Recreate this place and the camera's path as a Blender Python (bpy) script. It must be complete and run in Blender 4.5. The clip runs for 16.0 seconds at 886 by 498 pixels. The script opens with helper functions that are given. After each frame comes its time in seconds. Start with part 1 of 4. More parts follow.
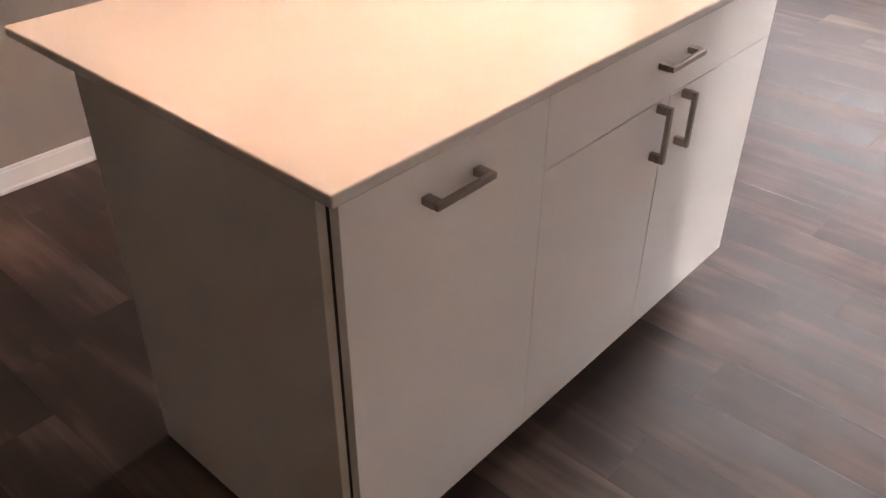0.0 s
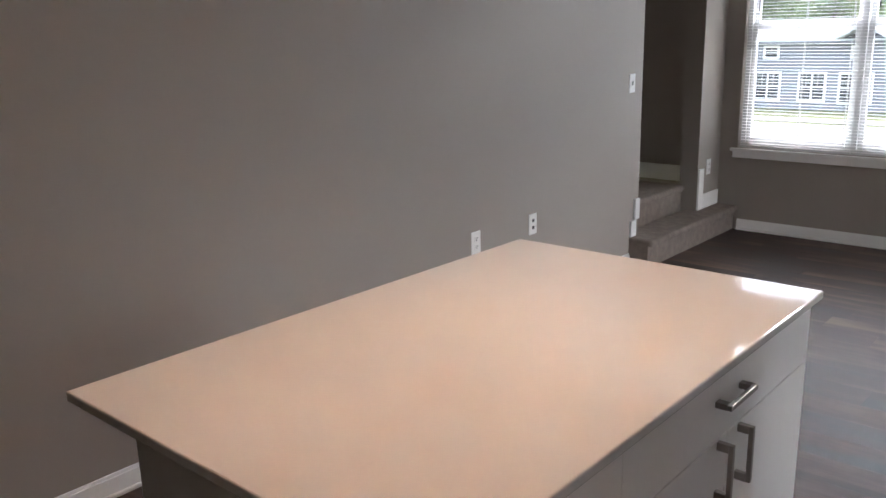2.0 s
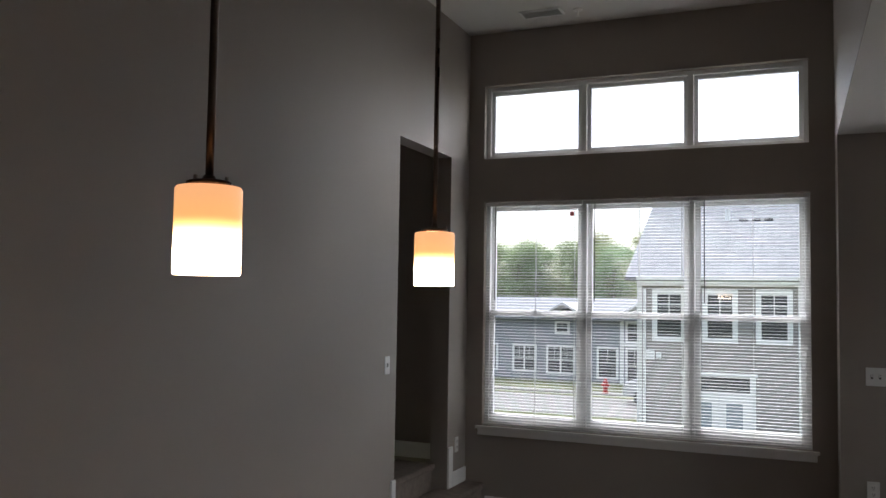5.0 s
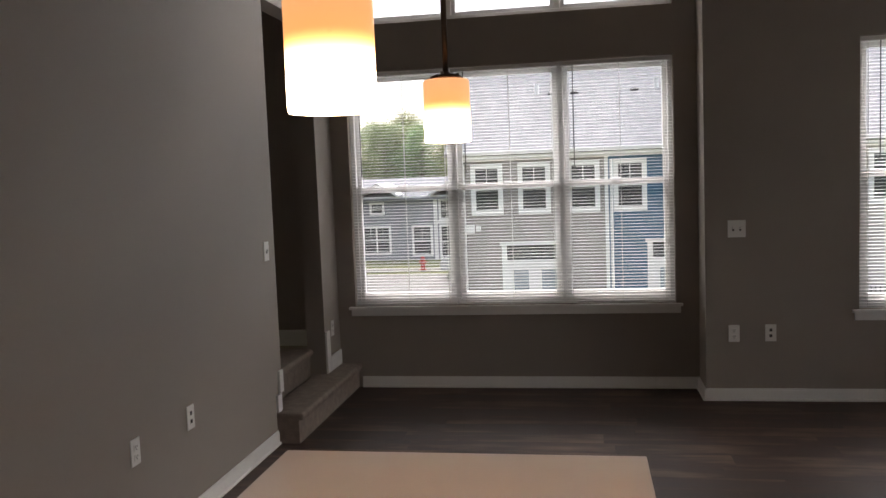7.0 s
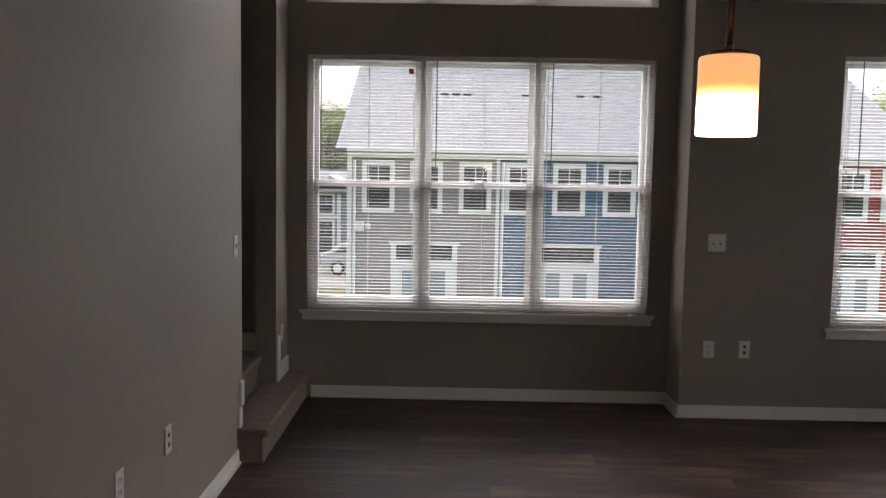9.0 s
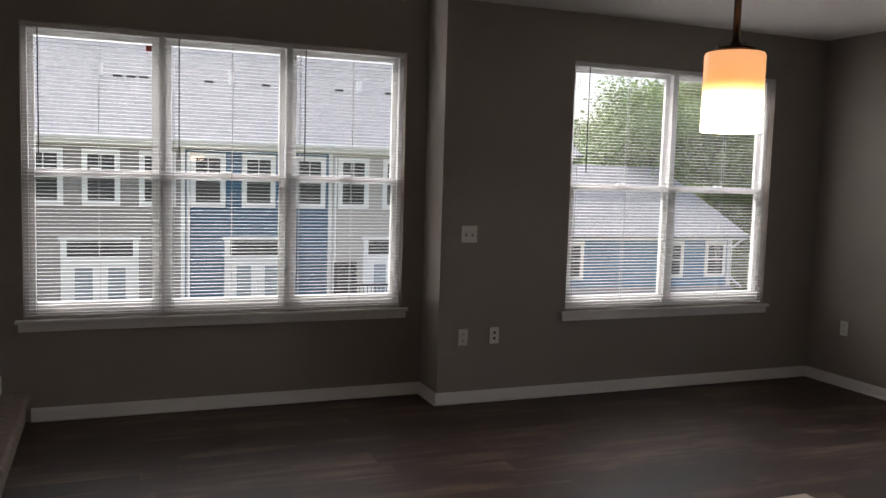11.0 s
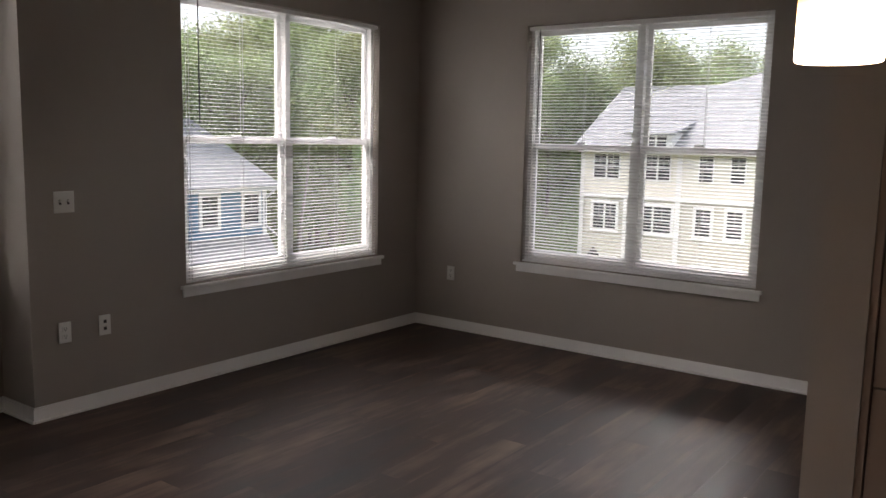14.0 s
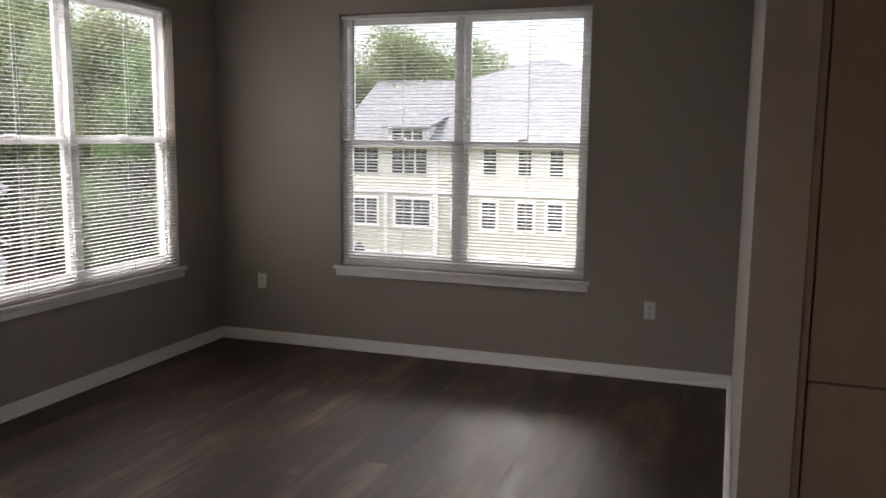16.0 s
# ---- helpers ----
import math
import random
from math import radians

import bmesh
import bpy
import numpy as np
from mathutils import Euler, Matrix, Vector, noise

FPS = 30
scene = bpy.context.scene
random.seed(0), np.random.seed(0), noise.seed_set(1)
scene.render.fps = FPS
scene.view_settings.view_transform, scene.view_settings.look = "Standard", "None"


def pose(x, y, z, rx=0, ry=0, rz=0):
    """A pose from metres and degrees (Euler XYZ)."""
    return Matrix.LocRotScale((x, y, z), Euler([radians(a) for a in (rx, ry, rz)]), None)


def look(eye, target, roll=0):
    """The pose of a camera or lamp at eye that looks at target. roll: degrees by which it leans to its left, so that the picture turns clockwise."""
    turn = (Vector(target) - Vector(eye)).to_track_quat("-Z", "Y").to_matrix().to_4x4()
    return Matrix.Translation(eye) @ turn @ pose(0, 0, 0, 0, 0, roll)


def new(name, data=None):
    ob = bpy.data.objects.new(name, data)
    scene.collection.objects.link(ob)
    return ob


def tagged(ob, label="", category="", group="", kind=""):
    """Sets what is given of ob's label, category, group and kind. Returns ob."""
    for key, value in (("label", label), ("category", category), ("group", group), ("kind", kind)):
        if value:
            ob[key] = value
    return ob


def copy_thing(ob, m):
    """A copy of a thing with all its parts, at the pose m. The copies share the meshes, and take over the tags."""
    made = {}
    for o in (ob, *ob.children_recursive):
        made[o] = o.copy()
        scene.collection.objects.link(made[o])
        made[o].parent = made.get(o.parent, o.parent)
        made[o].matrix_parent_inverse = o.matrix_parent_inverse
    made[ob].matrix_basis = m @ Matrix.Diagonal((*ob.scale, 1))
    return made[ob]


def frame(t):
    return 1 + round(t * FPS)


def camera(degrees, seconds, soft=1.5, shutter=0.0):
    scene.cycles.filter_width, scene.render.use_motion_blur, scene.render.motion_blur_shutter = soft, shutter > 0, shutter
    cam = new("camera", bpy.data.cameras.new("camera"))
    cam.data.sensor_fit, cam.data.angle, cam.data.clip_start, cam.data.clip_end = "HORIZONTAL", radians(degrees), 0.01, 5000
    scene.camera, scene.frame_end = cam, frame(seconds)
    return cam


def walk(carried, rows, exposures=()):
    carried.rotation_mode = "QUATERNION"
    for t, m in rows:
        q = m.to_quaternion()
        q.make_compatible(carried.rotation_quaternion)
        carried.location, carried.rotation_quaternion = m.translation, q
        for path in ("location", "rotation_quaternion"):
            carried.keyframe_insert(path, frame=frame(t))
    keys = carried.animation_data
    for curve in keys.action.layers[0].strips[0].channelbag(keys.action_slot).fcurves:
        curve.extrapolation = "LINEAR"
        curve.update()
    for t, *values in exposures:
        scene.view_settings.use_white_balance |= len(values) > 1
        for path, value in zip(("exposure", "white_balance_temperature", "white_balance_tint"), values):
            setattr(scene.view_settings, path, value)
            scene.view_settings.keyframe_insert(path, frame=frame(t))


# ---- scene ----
cam = camera(56.0, 16.0, soft=1.5)

PATH = [
    (0, (2.721, 0.002, 1.449), (1.626, 1.229, 0.313), 0.4),
    (0.5, (2.688, -0.007, 1.463), (1.52, 1.299, 0.498), -0.8),
    (1, (2.645, -0.025, 1.482), (1.441, 1.342, 0.658), -1.3),
    (1.5, (2.614, -0.032, 1.506), (1.371, 1.38, 0.828), -1.5),
    (2, (2.595, -0.037, 1.538), (1.321, 1.419, 1.033), -1.4),
    (2.5, (2.588, -0.047, 1.576), (1.283, 1.432, 1.242), -1.6),
    (3, (2.572, -0.034, 1.609), (1.242, 1.452, 1.454), -1.5),
    (3.5, (2.562, -0.043, 1.637), (1.276, 1.488, 1.651), -0.8),
    (4, (2.533, -0.057, 1.642), (1.392, 1.583, 1.733), -0.3),
    (4.5, (2.482, -0.074, 1.636), (1.528, 1.679, 1.75), 0.2),
    (5, (2.433, -0.092, 1.639), (1.657, 1.748, 1.755), 0.9),
    (5.2, (2.409, -0.09, 1.637), (1.711, 1.783, 1.742), 1.1),
    (7.5, (1.701, 0.105, 1.583), (1.417, 2.074, 1.383), -2.2),
    (8, (1.509, 0.221, 1.596), (1.292, 2.2, 1.408), -1.0),
    (10.5, (0.718, 0.556, 1.582), (1.226, 2.484, 1.428), 1.9),
    (11, (0.626, 0.66, 1.582), (1.368, 2.509, 1.403), 1.7),
    (11.5, (0.535, 0.74, 1.566), (1.497, 2.482, 1.369), 1.2),
    (12, (0.519, 0.901, 1.563), (1.638, 2.545, 1.351), 1.9),
    (12.5, (0.542, 1.098, 1.566), (1.784, 2.652, 1.354), 2.6),
    (13, (0.537, 1.261, 1.571), (1.926, 2.681, 1.337), 2.3),
    (13.5, (0.49, 1.414, 1.569), (2.015, 2.682, 1.317), 1.3),
    (14, (0.496, 1.585, 1.567), (2.098, 2.751, 1.301), 1.2),
    (14.5, (0.567, 1.722, 1.601), (2.201, 2.848, 1.354), 1.5),
    (15, (0.586, 1.874, 1.58), (2.29, 2.893, 1.339), 2.3),
    (15.5, (0.579, 2.032, 1.584), (2.395, 2.831, 1.328), 0.9),
    (16, (0.569, 2.181, 1.569), (2.441, 2.829, 1.299), 0.6),
]
walk(cam, [(t, look(eye, target, roll)) for t, eye, target, roll in PATH],
     exposures=[(0, 4.15, 7000, 21), (0.5, 3.7, 6500, 17), (1.0, 3.55, 6400, 15), (2.0, 3.2, 6100, 12), (3.0, 2.8, 5800, 11), (4.0, 2.4, 5900, 10),
                (5.2, 1.82, 6400, 12), (7.5, 1.85, 7000, 16), (10.5, 1.7, 6800, 15), (13.0, 1.87, 6950, 17), (16, 1.98, 6900, 17)])

# ---- world, sun and exposure ----
DAY = 46.0
world = bpy.data.worlds.new("overcast_sky")
scene.world = world
world.use_nodes = True
wn, wl = world.node_tree.nodes, world.node_tree.links
wn.clear()
sky = wn.new("ShaderNodeTexSky")
sky.sky_type = "NISHITA"
sky.sun_disc = False
sky.sun_elevation, sky.sun_rotation = radians(60), radians(-32)
sky.dust_density, sky.ozone_density = 3.0, 1.0
soften = wn.new("ShaderNodeHueSaturation")
soften.inputs["Saturation"].default_value = 0.62
back = wn.new("ShaderNodeBackground")
back.inputs["Strength"].default_value = 0.115
wout = wn.new("ShaderNodeOutputWorld")
wl.new(sky.outputs[0], soften.inputs["Color"])
wl.new(soften.outputs[0], back.inputs["Color"])
wl.new(back.outputs[0], wout.inputs["Surface"])

sun_data = bpy.data.lights.new("sun", "SUN")
sun_data.energy, sun_data.angle, sun_data.color = 1.1, radians(25), (1.0, 0.99, 0.975)
sun = new("sun", sun_data)
sun.matrix_world = look((-2.65, 4.24, 8.66), (0, 0, 0))


def skylight(name, eye, target, wide, tall, watts):
    """Sky light that falls in through a window, from just outside and above its head."""
    ld = bpy.data.lights.new(name, "AREA")
    ld.shape, ld.size, ld.size_y, ld.energy, ld.color = "RECTANGLE", wide, tall, watts, (1.0, 0.975, 0.955)
    new(name, ld).matrix_world = look(eye, target)


skylight("daylight_bay", (1.2, 10.6, 5.4), (1.35, 5.0, 1.9), 2.6, 1.0, DAY * 1.1)
skylight("daylight_side", (5.0, 8.4, 3.5), (5.0, 5.0, 1.2), 1.6, 0.8, DAY * 0.5)
skylight("daylight_end", (10.3, 4.0, 3.55), (5.2, 3.9, 1.3), 2.4, 0.7, DAY)


# ---- materials ----
def mat(name, rough=0.6, metal=0.0, color=(0.5, 0.5, 0.5), scale=4.0, vary=0.12, grain=60.0, bump=0.0,
        coords="Object", stretch=(1, 1, 1), per_object=0.0, spec=0.5):
    """A surface with blotches (scale), fine grain, relief, and a shade of its own for each object."""
    m = bpy.data.materials.new(name)
    m.use_nodes = True
    n, l = m.node_tree.nodes, m.node_tree.links
    b = n["Principled BSDF"]
    b.inputs["Roughness"].default_value, b.inputs["Metallic"].default_value = rough, metal
    b.inputs["Specular IOR Level"].default_value = spec
    tc = n.new("ShaderNodeTexCoord")
    mp = n.new("ShaderNodeMapping")
    mp.inputs["Scale"].default_value = stretch
    l.new(tc.outputs[coords], mp.inputs["Vector"])
    big, fine = n.new("ShaderNodeTexNoise"), n.new("ShaderNodeTexNoise")
    big.inputs["Scale"].default_value, big.inputs["Detail"].default_value = scale, 4
    fine.inputs["Scale"].default_value, fine.inputs["Detail"].default_value = grain, 3
    vec = mp.outputs[0]
    if per_object:
        oi = n.new("ShaderNodeObjectInfo")
        sh = n.new("ShaderNodeVectorMath")
        sh.operation = "MULTIPLY_ADD"
        sh.inputs[1].default_value = (37.0, 23.0, 11.0)
        l.new(oi.outputs["Random"], sh.inputs[0])
        l.new(mp.outputs[0], sh.inputs[2])
        vec = sh.outputs[0]
    l.new(vec, big.inputs["Vector"])
    l.new(vec, fine.inputs["Vector"])
    mix = n.new("ShaderNodeMix")
    mix.data_type = "FLOAT"
    mix.inputs[0].default_value = 0.35
    l.new(big.outputs["Fac"], mix.inputs[2])
    l.new(fine.outputs["Fac"], mix.inputs[3])
    ramp = n.new("ShaderNodeMapRange")
    ramp.inputs["From Min"].default_value, ramp.inputs["From Max"].default_value = 0.25, 0.75
    ramp.inputs["To Min"].default_value, ramp.inputs["To Max"].default_value = 1 - vary, 1 + vary
    l.new(mix.outputs[0], ramp.inputs["Value"])
    val = ramp.outputs[0]
    if per_object:
        r2 = n.new("ShaderNodeMapRange")
        r2.inputs["To Min"].default_value, r2.inputs["To Max"].default_value = 1 - per_object, 1 + per_object
        l.new(oi.outputs["Random"], r2.inputs["Value"])
        mul = n.new("ShaderNodeMath")
        mul.operation = "MULTIPLY"
        l.new(val, mul.inputs[0])
        l.new(r2.outputs[0], mul.inputs[1])
        val = mul.outputs[0]
    tint = n.new("ShaderNodeVectorMath")
    tint.operation = "SCALE"
    tint.inputs[0].default_value = color
    l.new(val, tint.inputs["Scale"])
    l.new(tint.outputs[0], b.inputs["Base Color"])
    if bump:
        bp = n.new("ShaderNodeBump")
        bp.inputs["Strength"].default_value, bp.inputs["Distance"].default_value = bump, 0.004
        l.new(fine.outputs["Fac"], bp.inputs["Height"])
        l.new(bp.outputs[0], b.inputs["Normal"])
    rr = n.new("ShaderNodeMapRange")
    rr.inputs["To Min"].default_value, rr.inputs["To Max"].default_value = rough * 0.85, min(1, rough * 1.15)
    l.new(big.outputs["Fac"], rr.inputs["Value"])
    l.new(rr.outputs[0], b.inputs["Roughness"])
    return m


WALL = mat("wall_paint", 0.55, color=(0.347, 0.309, 0.276), scale=0.9, vary=0.03, grain=180, bump=0.12)
CEIL = mat("ceiling_paint", 0.8, color=(0.74, 0.72, 0.69), scale=0.7, vary=0.03, grain=120, bump=0.2)
TRIM = mat("trim_paint", 0.35, color=(0.88, 0.88, 0.87), scale=2, vary=0.03, grain=90, bump=0.05)
VINYL = mat("window_vinyl", 0.35, color=(0.84, 0.85, 0.86), scale=3, vary=0.02, grain=80)
SLAT = mat("blind_slat", 0.4, color=(0.80, 0.80, 0.80), scale=6, vary=0.03, grain=40, coords="Object")
CORD = mat("blind_cord", 0.8, color=(0.75, 0.75, 0.73), scale=30, vary=0.05)
WAND = mat("wand_plastic", 0.3, color=(0.10, 0.10, 0.10), scale=20, vary=0.1)
SLAB = mat("subfloor", 0.8, color=(0.045, 0.032, 0.026), scale=3)
CARPET = mat("carpet", 0.95, color=(0.25, 0.21, 0.185), scale=22, vary=0.25, grain=260, bump=1.0, spec=0.1)
QUARTZ = mat("white_quartz", 0.045, color=(0.70, 0.675, 0.64), scale=7, vary=0.025, grain=140)
CABINET = mat("cabinet_laminate", 0.4, color=(0.82, 0.80, 0.77), scale=3, vary=0.02, grain=120)
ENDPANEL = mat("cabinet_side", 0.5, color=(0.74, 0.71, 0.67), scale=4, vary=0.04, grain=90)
PANTRY = mat("taupe_laminate", 0.45, color=(0.25, 0.19, 0.155), scale=3, vary=0.05, grain=70, stretch=(1, 6, 0.6))
# Near-black of bodies and toe kicks: gap and recess shade put into colour.
DARK = mat("painted_gap_shade", 0.7, color=(0.035, 0.03, 0.028), scale=6)
NICKEL = mat("brushed_nickel", 0.32, 1.0, color=(0.34, 0.305, 0.275), scale=12, vary=0.1, grain=220)
BRONZE = mat("pendant_metal", 0.28, 1.0, color=(0.16, 0.125, 0.10), scale=12, vary=0.12, grain=160)
PLASTIC = mat("white_plastic", 0.35, color=(0.82, 0.82, 0.80), scale=9, vary=0.02)
SLOT = mat("dark_slot", 0.6, color=(0.05, 0.05, 0.05), scale=9)
RED = mat("red_tag", 0.5, color=(0.75, 0.09, 0.07), scale=9)


def plank_mat():
    """Dark weathered wood print: streaks along the plank over broad paler patches, a tone of its own for each plank."""
    m = bpy.data.materials.new("vinyl_plank")
    m.use_nodes = True
    n, l = m.node_tree.nodes, m.node_tree.links
    b = n["Principled BSDF"]
    b.inputs["Specular IOR Level"].default_value = 0.4
    tc, oi, sh = n.new("ShaderNodeTexCoord"), n.new("ShaderNodeObjectInfo"), n.new("ShaderNodeVectorMath")
    geo = n.new("ShaderNodeNewGeometry")
    sh.operation = "MULTIPLY_ADD"
    sh.inputs[1].default_value = (37.0, 23.0, 11.0)
    l.new(oi.outputs["Random"], sh.inputs[0])
    l.new(geo.outputs["Position"], sh.inputs[2])
    layers = []
    for scale, detail, stretch in ((1.0, 4, (0.75, 9.0, 1)), (1.0, 6, (3.0, 40.0, 1)), (1.0, 3, (1.3, 3.0, 1))):
        mp, t = n.new("ShaderNodeMapping"), n.new("ShaderNodeTexNoise")
        mp.inputs["Scale"].default_value = stretch
        t.inputs["Scale"].default_value, t.inputs["Detail"].default_value, t.inputs["Roughness"].default_value = scale, detail, 0.62
        l.new(sh.outputs[0], mp.inputs["Vector"])
        l.new(mp.outputs[0], t.inputs["Vector"])
        layers.append(t)
    a, c = n.new("ShaderNodeMix"), n.new("ShaderNodeMix")
    a.inputs[0].default_value, c.inputs[0].default_value = 0.24, 0.48
    l.new(layers[0].outputs["Fac"], a.inputs[2])
    l.new(layers[1].outputs["Fac"], a.inputs[3])
    l.new(a.outputs[0], c.inputs[2])
    l.new(layers[2].outputs["Fac"], c.inputs[3])
    tone = n.new("ShaderNodeMapRange")
    tone.inputs["To Min"].default_value, tone.inputs["To Max"].default_value = -0.018, 0.018
    l.new(oi.outputs["Random"], tone.inputs["Value"])
    add = n.new("ShaderNodeMath")
    l.new(c.outputs[0], add.inputs[0])
    l.new(tone.outputs[0], add.inputs[1])
    ramp = n.new("ShaderNodeValToRGB")
    e = ramp.color_ramp.elements
    e[0].position, e[0].color = 0.36, (0.016, 0.0105, 0.009, 1)
    e[1].position, e[1].color = 0.65, (0.17, 0.112, 0.088, 1)
    k = e.new(0.50)
    k.color = (0.05, 0.0292, 0.0232, 1)
    l.new(add.outputs[0], ramp.inputs[0])
    l.new(ramp.outputs[0], b.inputs["Base Color"])
    rr = n.new("ShaderNodeMapRange")
    rr.inputs["From Min"].default_value, rr.inputs["From Max"].default_value = 0.35, 0.65
    rr.inputs["To Min"].default_value, rr.inputs["To Max"].default_value = 0.46, 0.62
    l.new(c.outputs[0], rr.inputs["Value"])
    l.new(rr.outputs[0], b.inputs["Roughness"])
    bp = n.new("ShaderNodeBump")
    bp.inputs["Strength"].default_value, bp.inputs["Distance"].default_value = 0.25, 0.002
    l.new(layers[1].outputs["Fac"], bp.inputs["Height"])
    l.new(bp.outputs[0], b.inputs["Normal"])
    return m


PLANK = plank_mat()


def glass_mat():
    m = bpy.data.materials.new("window_glass")
    m.use_nodes = True
    b = m.node_tree.nodes["Principled BSDF"]
    b.inputs["Transmission Weight"].default_value = 1.0
    b.inputs["Roughness"].default_value = 0.0
    b.inputs["IOR"].default_value = 1.45
    b.inputs["Base Color"].default_value = (0.97, 0.985, 0.98, 1)
    return m


GLASS = glass_mat()


def shade_mat():
    """Opal glass round a lit bulb: bright at the bulb's height, amber above it."""
    m = bpy.data.materials.new("opal_shade")
    m.use_nodes = True
    n, l = m.node_tree.nodes, m.node_tree.links
    b = n["Principled BSDF"]
    b.inputs["Base Color"].default_value = (0.85, 0.78, 0.68, 1)
    b.inputs["Roughness"].default_value = 0.3
    tc, sep = n.new("ShaderNodeTexCoord"), n.new("ShaderNodeSeparateXYZ")
    l.new(tc.outputs["Object"], sep.inputs[0])
    r = n.new("ShaderNodeMapRange")
    r.inputs["From Min"].default_value, r.inputs["From Max"].default_value = 0.0, 0.14
    l.new(sep.outputs["Z"], r.inputs["Value"])
    c = n.new("ShaderNodeValToRGB")
    e = c.color_ramp.elements
    e[0].position, e[0].color = 0.30, (1.0, 0.73, 0.49, 1)
    e[1].position, e[1].color = 1.0, (0.80, 0.37, 0.17, 1)
    mid = e.new(0.54)
    mid.color = (0.88, 0.42, 0.13, 1)
    l.new(r.outputs[0], c.inputs[0])
    s = n.new("ShaderNodeMapRange")
    s.interpolation_type = "SMOOTHSTEP"
    s.inputs["From Min"].default_value, s.inputs["From Max"].default_value = 0.0, 0.63
    s.inputs["To Min"].default_value, s.inputs["To Max"].default_value = SHADE_LOW, SHADE_HIGH
    l.new(r.outputs[0], s.inputs["Value"])
    l.new(c.outputs[0], b.inputs["Emission Color"])
    l.new(s.outputs[0], b.inputs["Emission Strength"])
    return m


SHADE_LOW, SHADE_HIGH = 7.0, 0.33
SHADE = shade_mat()


# ---- builders ----
def box(bm, x0, y0, z0, x1, y1, z1, bevel=0.0):
    v = [bm.verts.new(p) for p in ((x0, y0, z0), (x1, y0, z0), (x1, y1, z0), (x0, y1, z0),
                                   (x0, y0, z1), (x1, y0, z1), (x1, y1, z1), (x0, y1, z1))]
    fs = [bm.faces.new([v[i] for i in f]) for f in
          ((3, 2, 1, 0), (4, 5, 6, 7), (0, 1, 5, 4), (1, 2, 6, 5), (2, 3, 7, 6), (3, 0, 4, 7))]
    if bevel:
        es = {e for f in fs for e in f.edges}
        bmesh.ops.bevel(bm, geom=list(es), offset=bevel, segments=2, affect="EDGES", profile=0.5)


def tube(bm, p, q, r0, r1=None, seg=12, caps=True):
    """A round bar from p to q."""
    p, q = Vector(p), Vector(q)
    d = q - p
    m = Matrix.Translation((p + q) / 2) @ d.to_track_quat("Z", "Y").to_matrix().to_4x4()
    bmesh.ops.create_cone(bm, cap_ends=caps, segments=seg, radius1=r0, radius2=r0 if r1 is None else r1,
                          depth=d.length, matrix=m)


def mesh_of(name, bm, material, smooth=False):
    me = bpy.data.meshes.new(name)
    bm.normal_update()
    bm.to_mesh(me)
    bm.free()
    me.materials.append(material)
    if smooth:
        for p in me.polygons:
            p.use_smooth = True
    return me


def part(name, bm, material, parent=None, label="", smooth=False):
    """Links a bmesh, or a mesh made before, as one object under a thing or part."""
    me = bm if isinstance(bm, bpy.types.Mesh) else mesh_of(name, bm, material, smooth)
    ob = new(name, me)
    ob.parent = parent
    if label:
        ob["label"] = label
    return ob


def boxes(*rows, bevel=0.0):
    bm = bmesh.new()
    for r in rows:
        box(bm, *r, bevel=bevel)
    return bm


def empty(name, m, label, category, group="", kind=""):
    ob = new(name)
    ob.empty_display_size = 0.1
    ob.matrix_world = m
    return tagged(ob, label, category, group, kind)


def structure(name, bm, material, label, category, smooth=False):
    return tagged(part(name, bm, material, None, "", smooth), label, category, "", "structure")


def pierced(axis, at0, at1, a0, a1, z0, z1, holes):
    """A wall from at0 to at1 along the axis of its thickness, with rectangular holes (a0, a1, z0, z1)."""
    bm = bmesh.new()
    cuts = sorted({a0, a1, *(h[0] for h in holes), *(h[1] for h in holes)})
    for p, q in zip(cuts, cuts[1:]):
        zs = [z0]
        for h in sorted(holes, key=lambda k: k[2]):
            if h[0] < q - 1e-6 and h[1] > p + 1e-6:
                zs += [h[2], h[3]]
        zs.append(z1)
        for lo, hi in zip(zs[::2], zs[1::2]):
            if hi - lo > 1e-4:
                if axis == "y":
                    box(bm, p, at0, lo, q, at1, hi)
                else:
                    box(bm, at0, p, lo, at1, q, hi)
    bmesh.ops.remove_doubles(bm, verts=bm.verts, dist=1e-5)
    return bm


# ---- the plan, in metres ----
XR, Y1, Y2, XJ = 6.0, 6.2, 5.87, 2.70      # right wall, bay wall, side wall, jog
HIGH, LOW = 3.79, 2.74                     # ceilings
YP, XK = 2.12, 3.10                        # partition face, kitchen front
YB = -2.6                                  # back wall
DOOR = (4.91, 5.82, 2.722)                 # stair opening
W1 = (0.137, 2.541, 0.630, 2.412)
TR = (0.130, 2.537, 2.760, 3.357)
W2 = (3.681, 5.497, 0.622, 2.412)
W3 = (3.077, 4.849, 0.625, 2.401)

structure("wall_left", pierced("x", -0.14, 0, YB, Y1, 0, HIGH, [(DOOR[0], DOOR[1], 0, DOOR[2])]), WALL,
          "long greige painted wall with a stair opening", "wall")
structure("wall_bay", pierced("y", Y1, Y1 + 0.18, -0.14, XJ + 0.15, 0, HIGH, [W1, TR]), WALL,
          "tall greige window wall of the high bay", "wall")
structure("wall_jog", boxes((XJ, Y2, 0, XJ + 0.15, Y1, HIGH)), WALL, "short greige return wall beside the bay", "wall")
structure("wall_side", pierced("y", Y2, Y2 + 0.18, XJ + 0.15, XR + 0.18, 0, LOW, [W2]), WALL,
          "greige painted wall with a twin window", "wall")
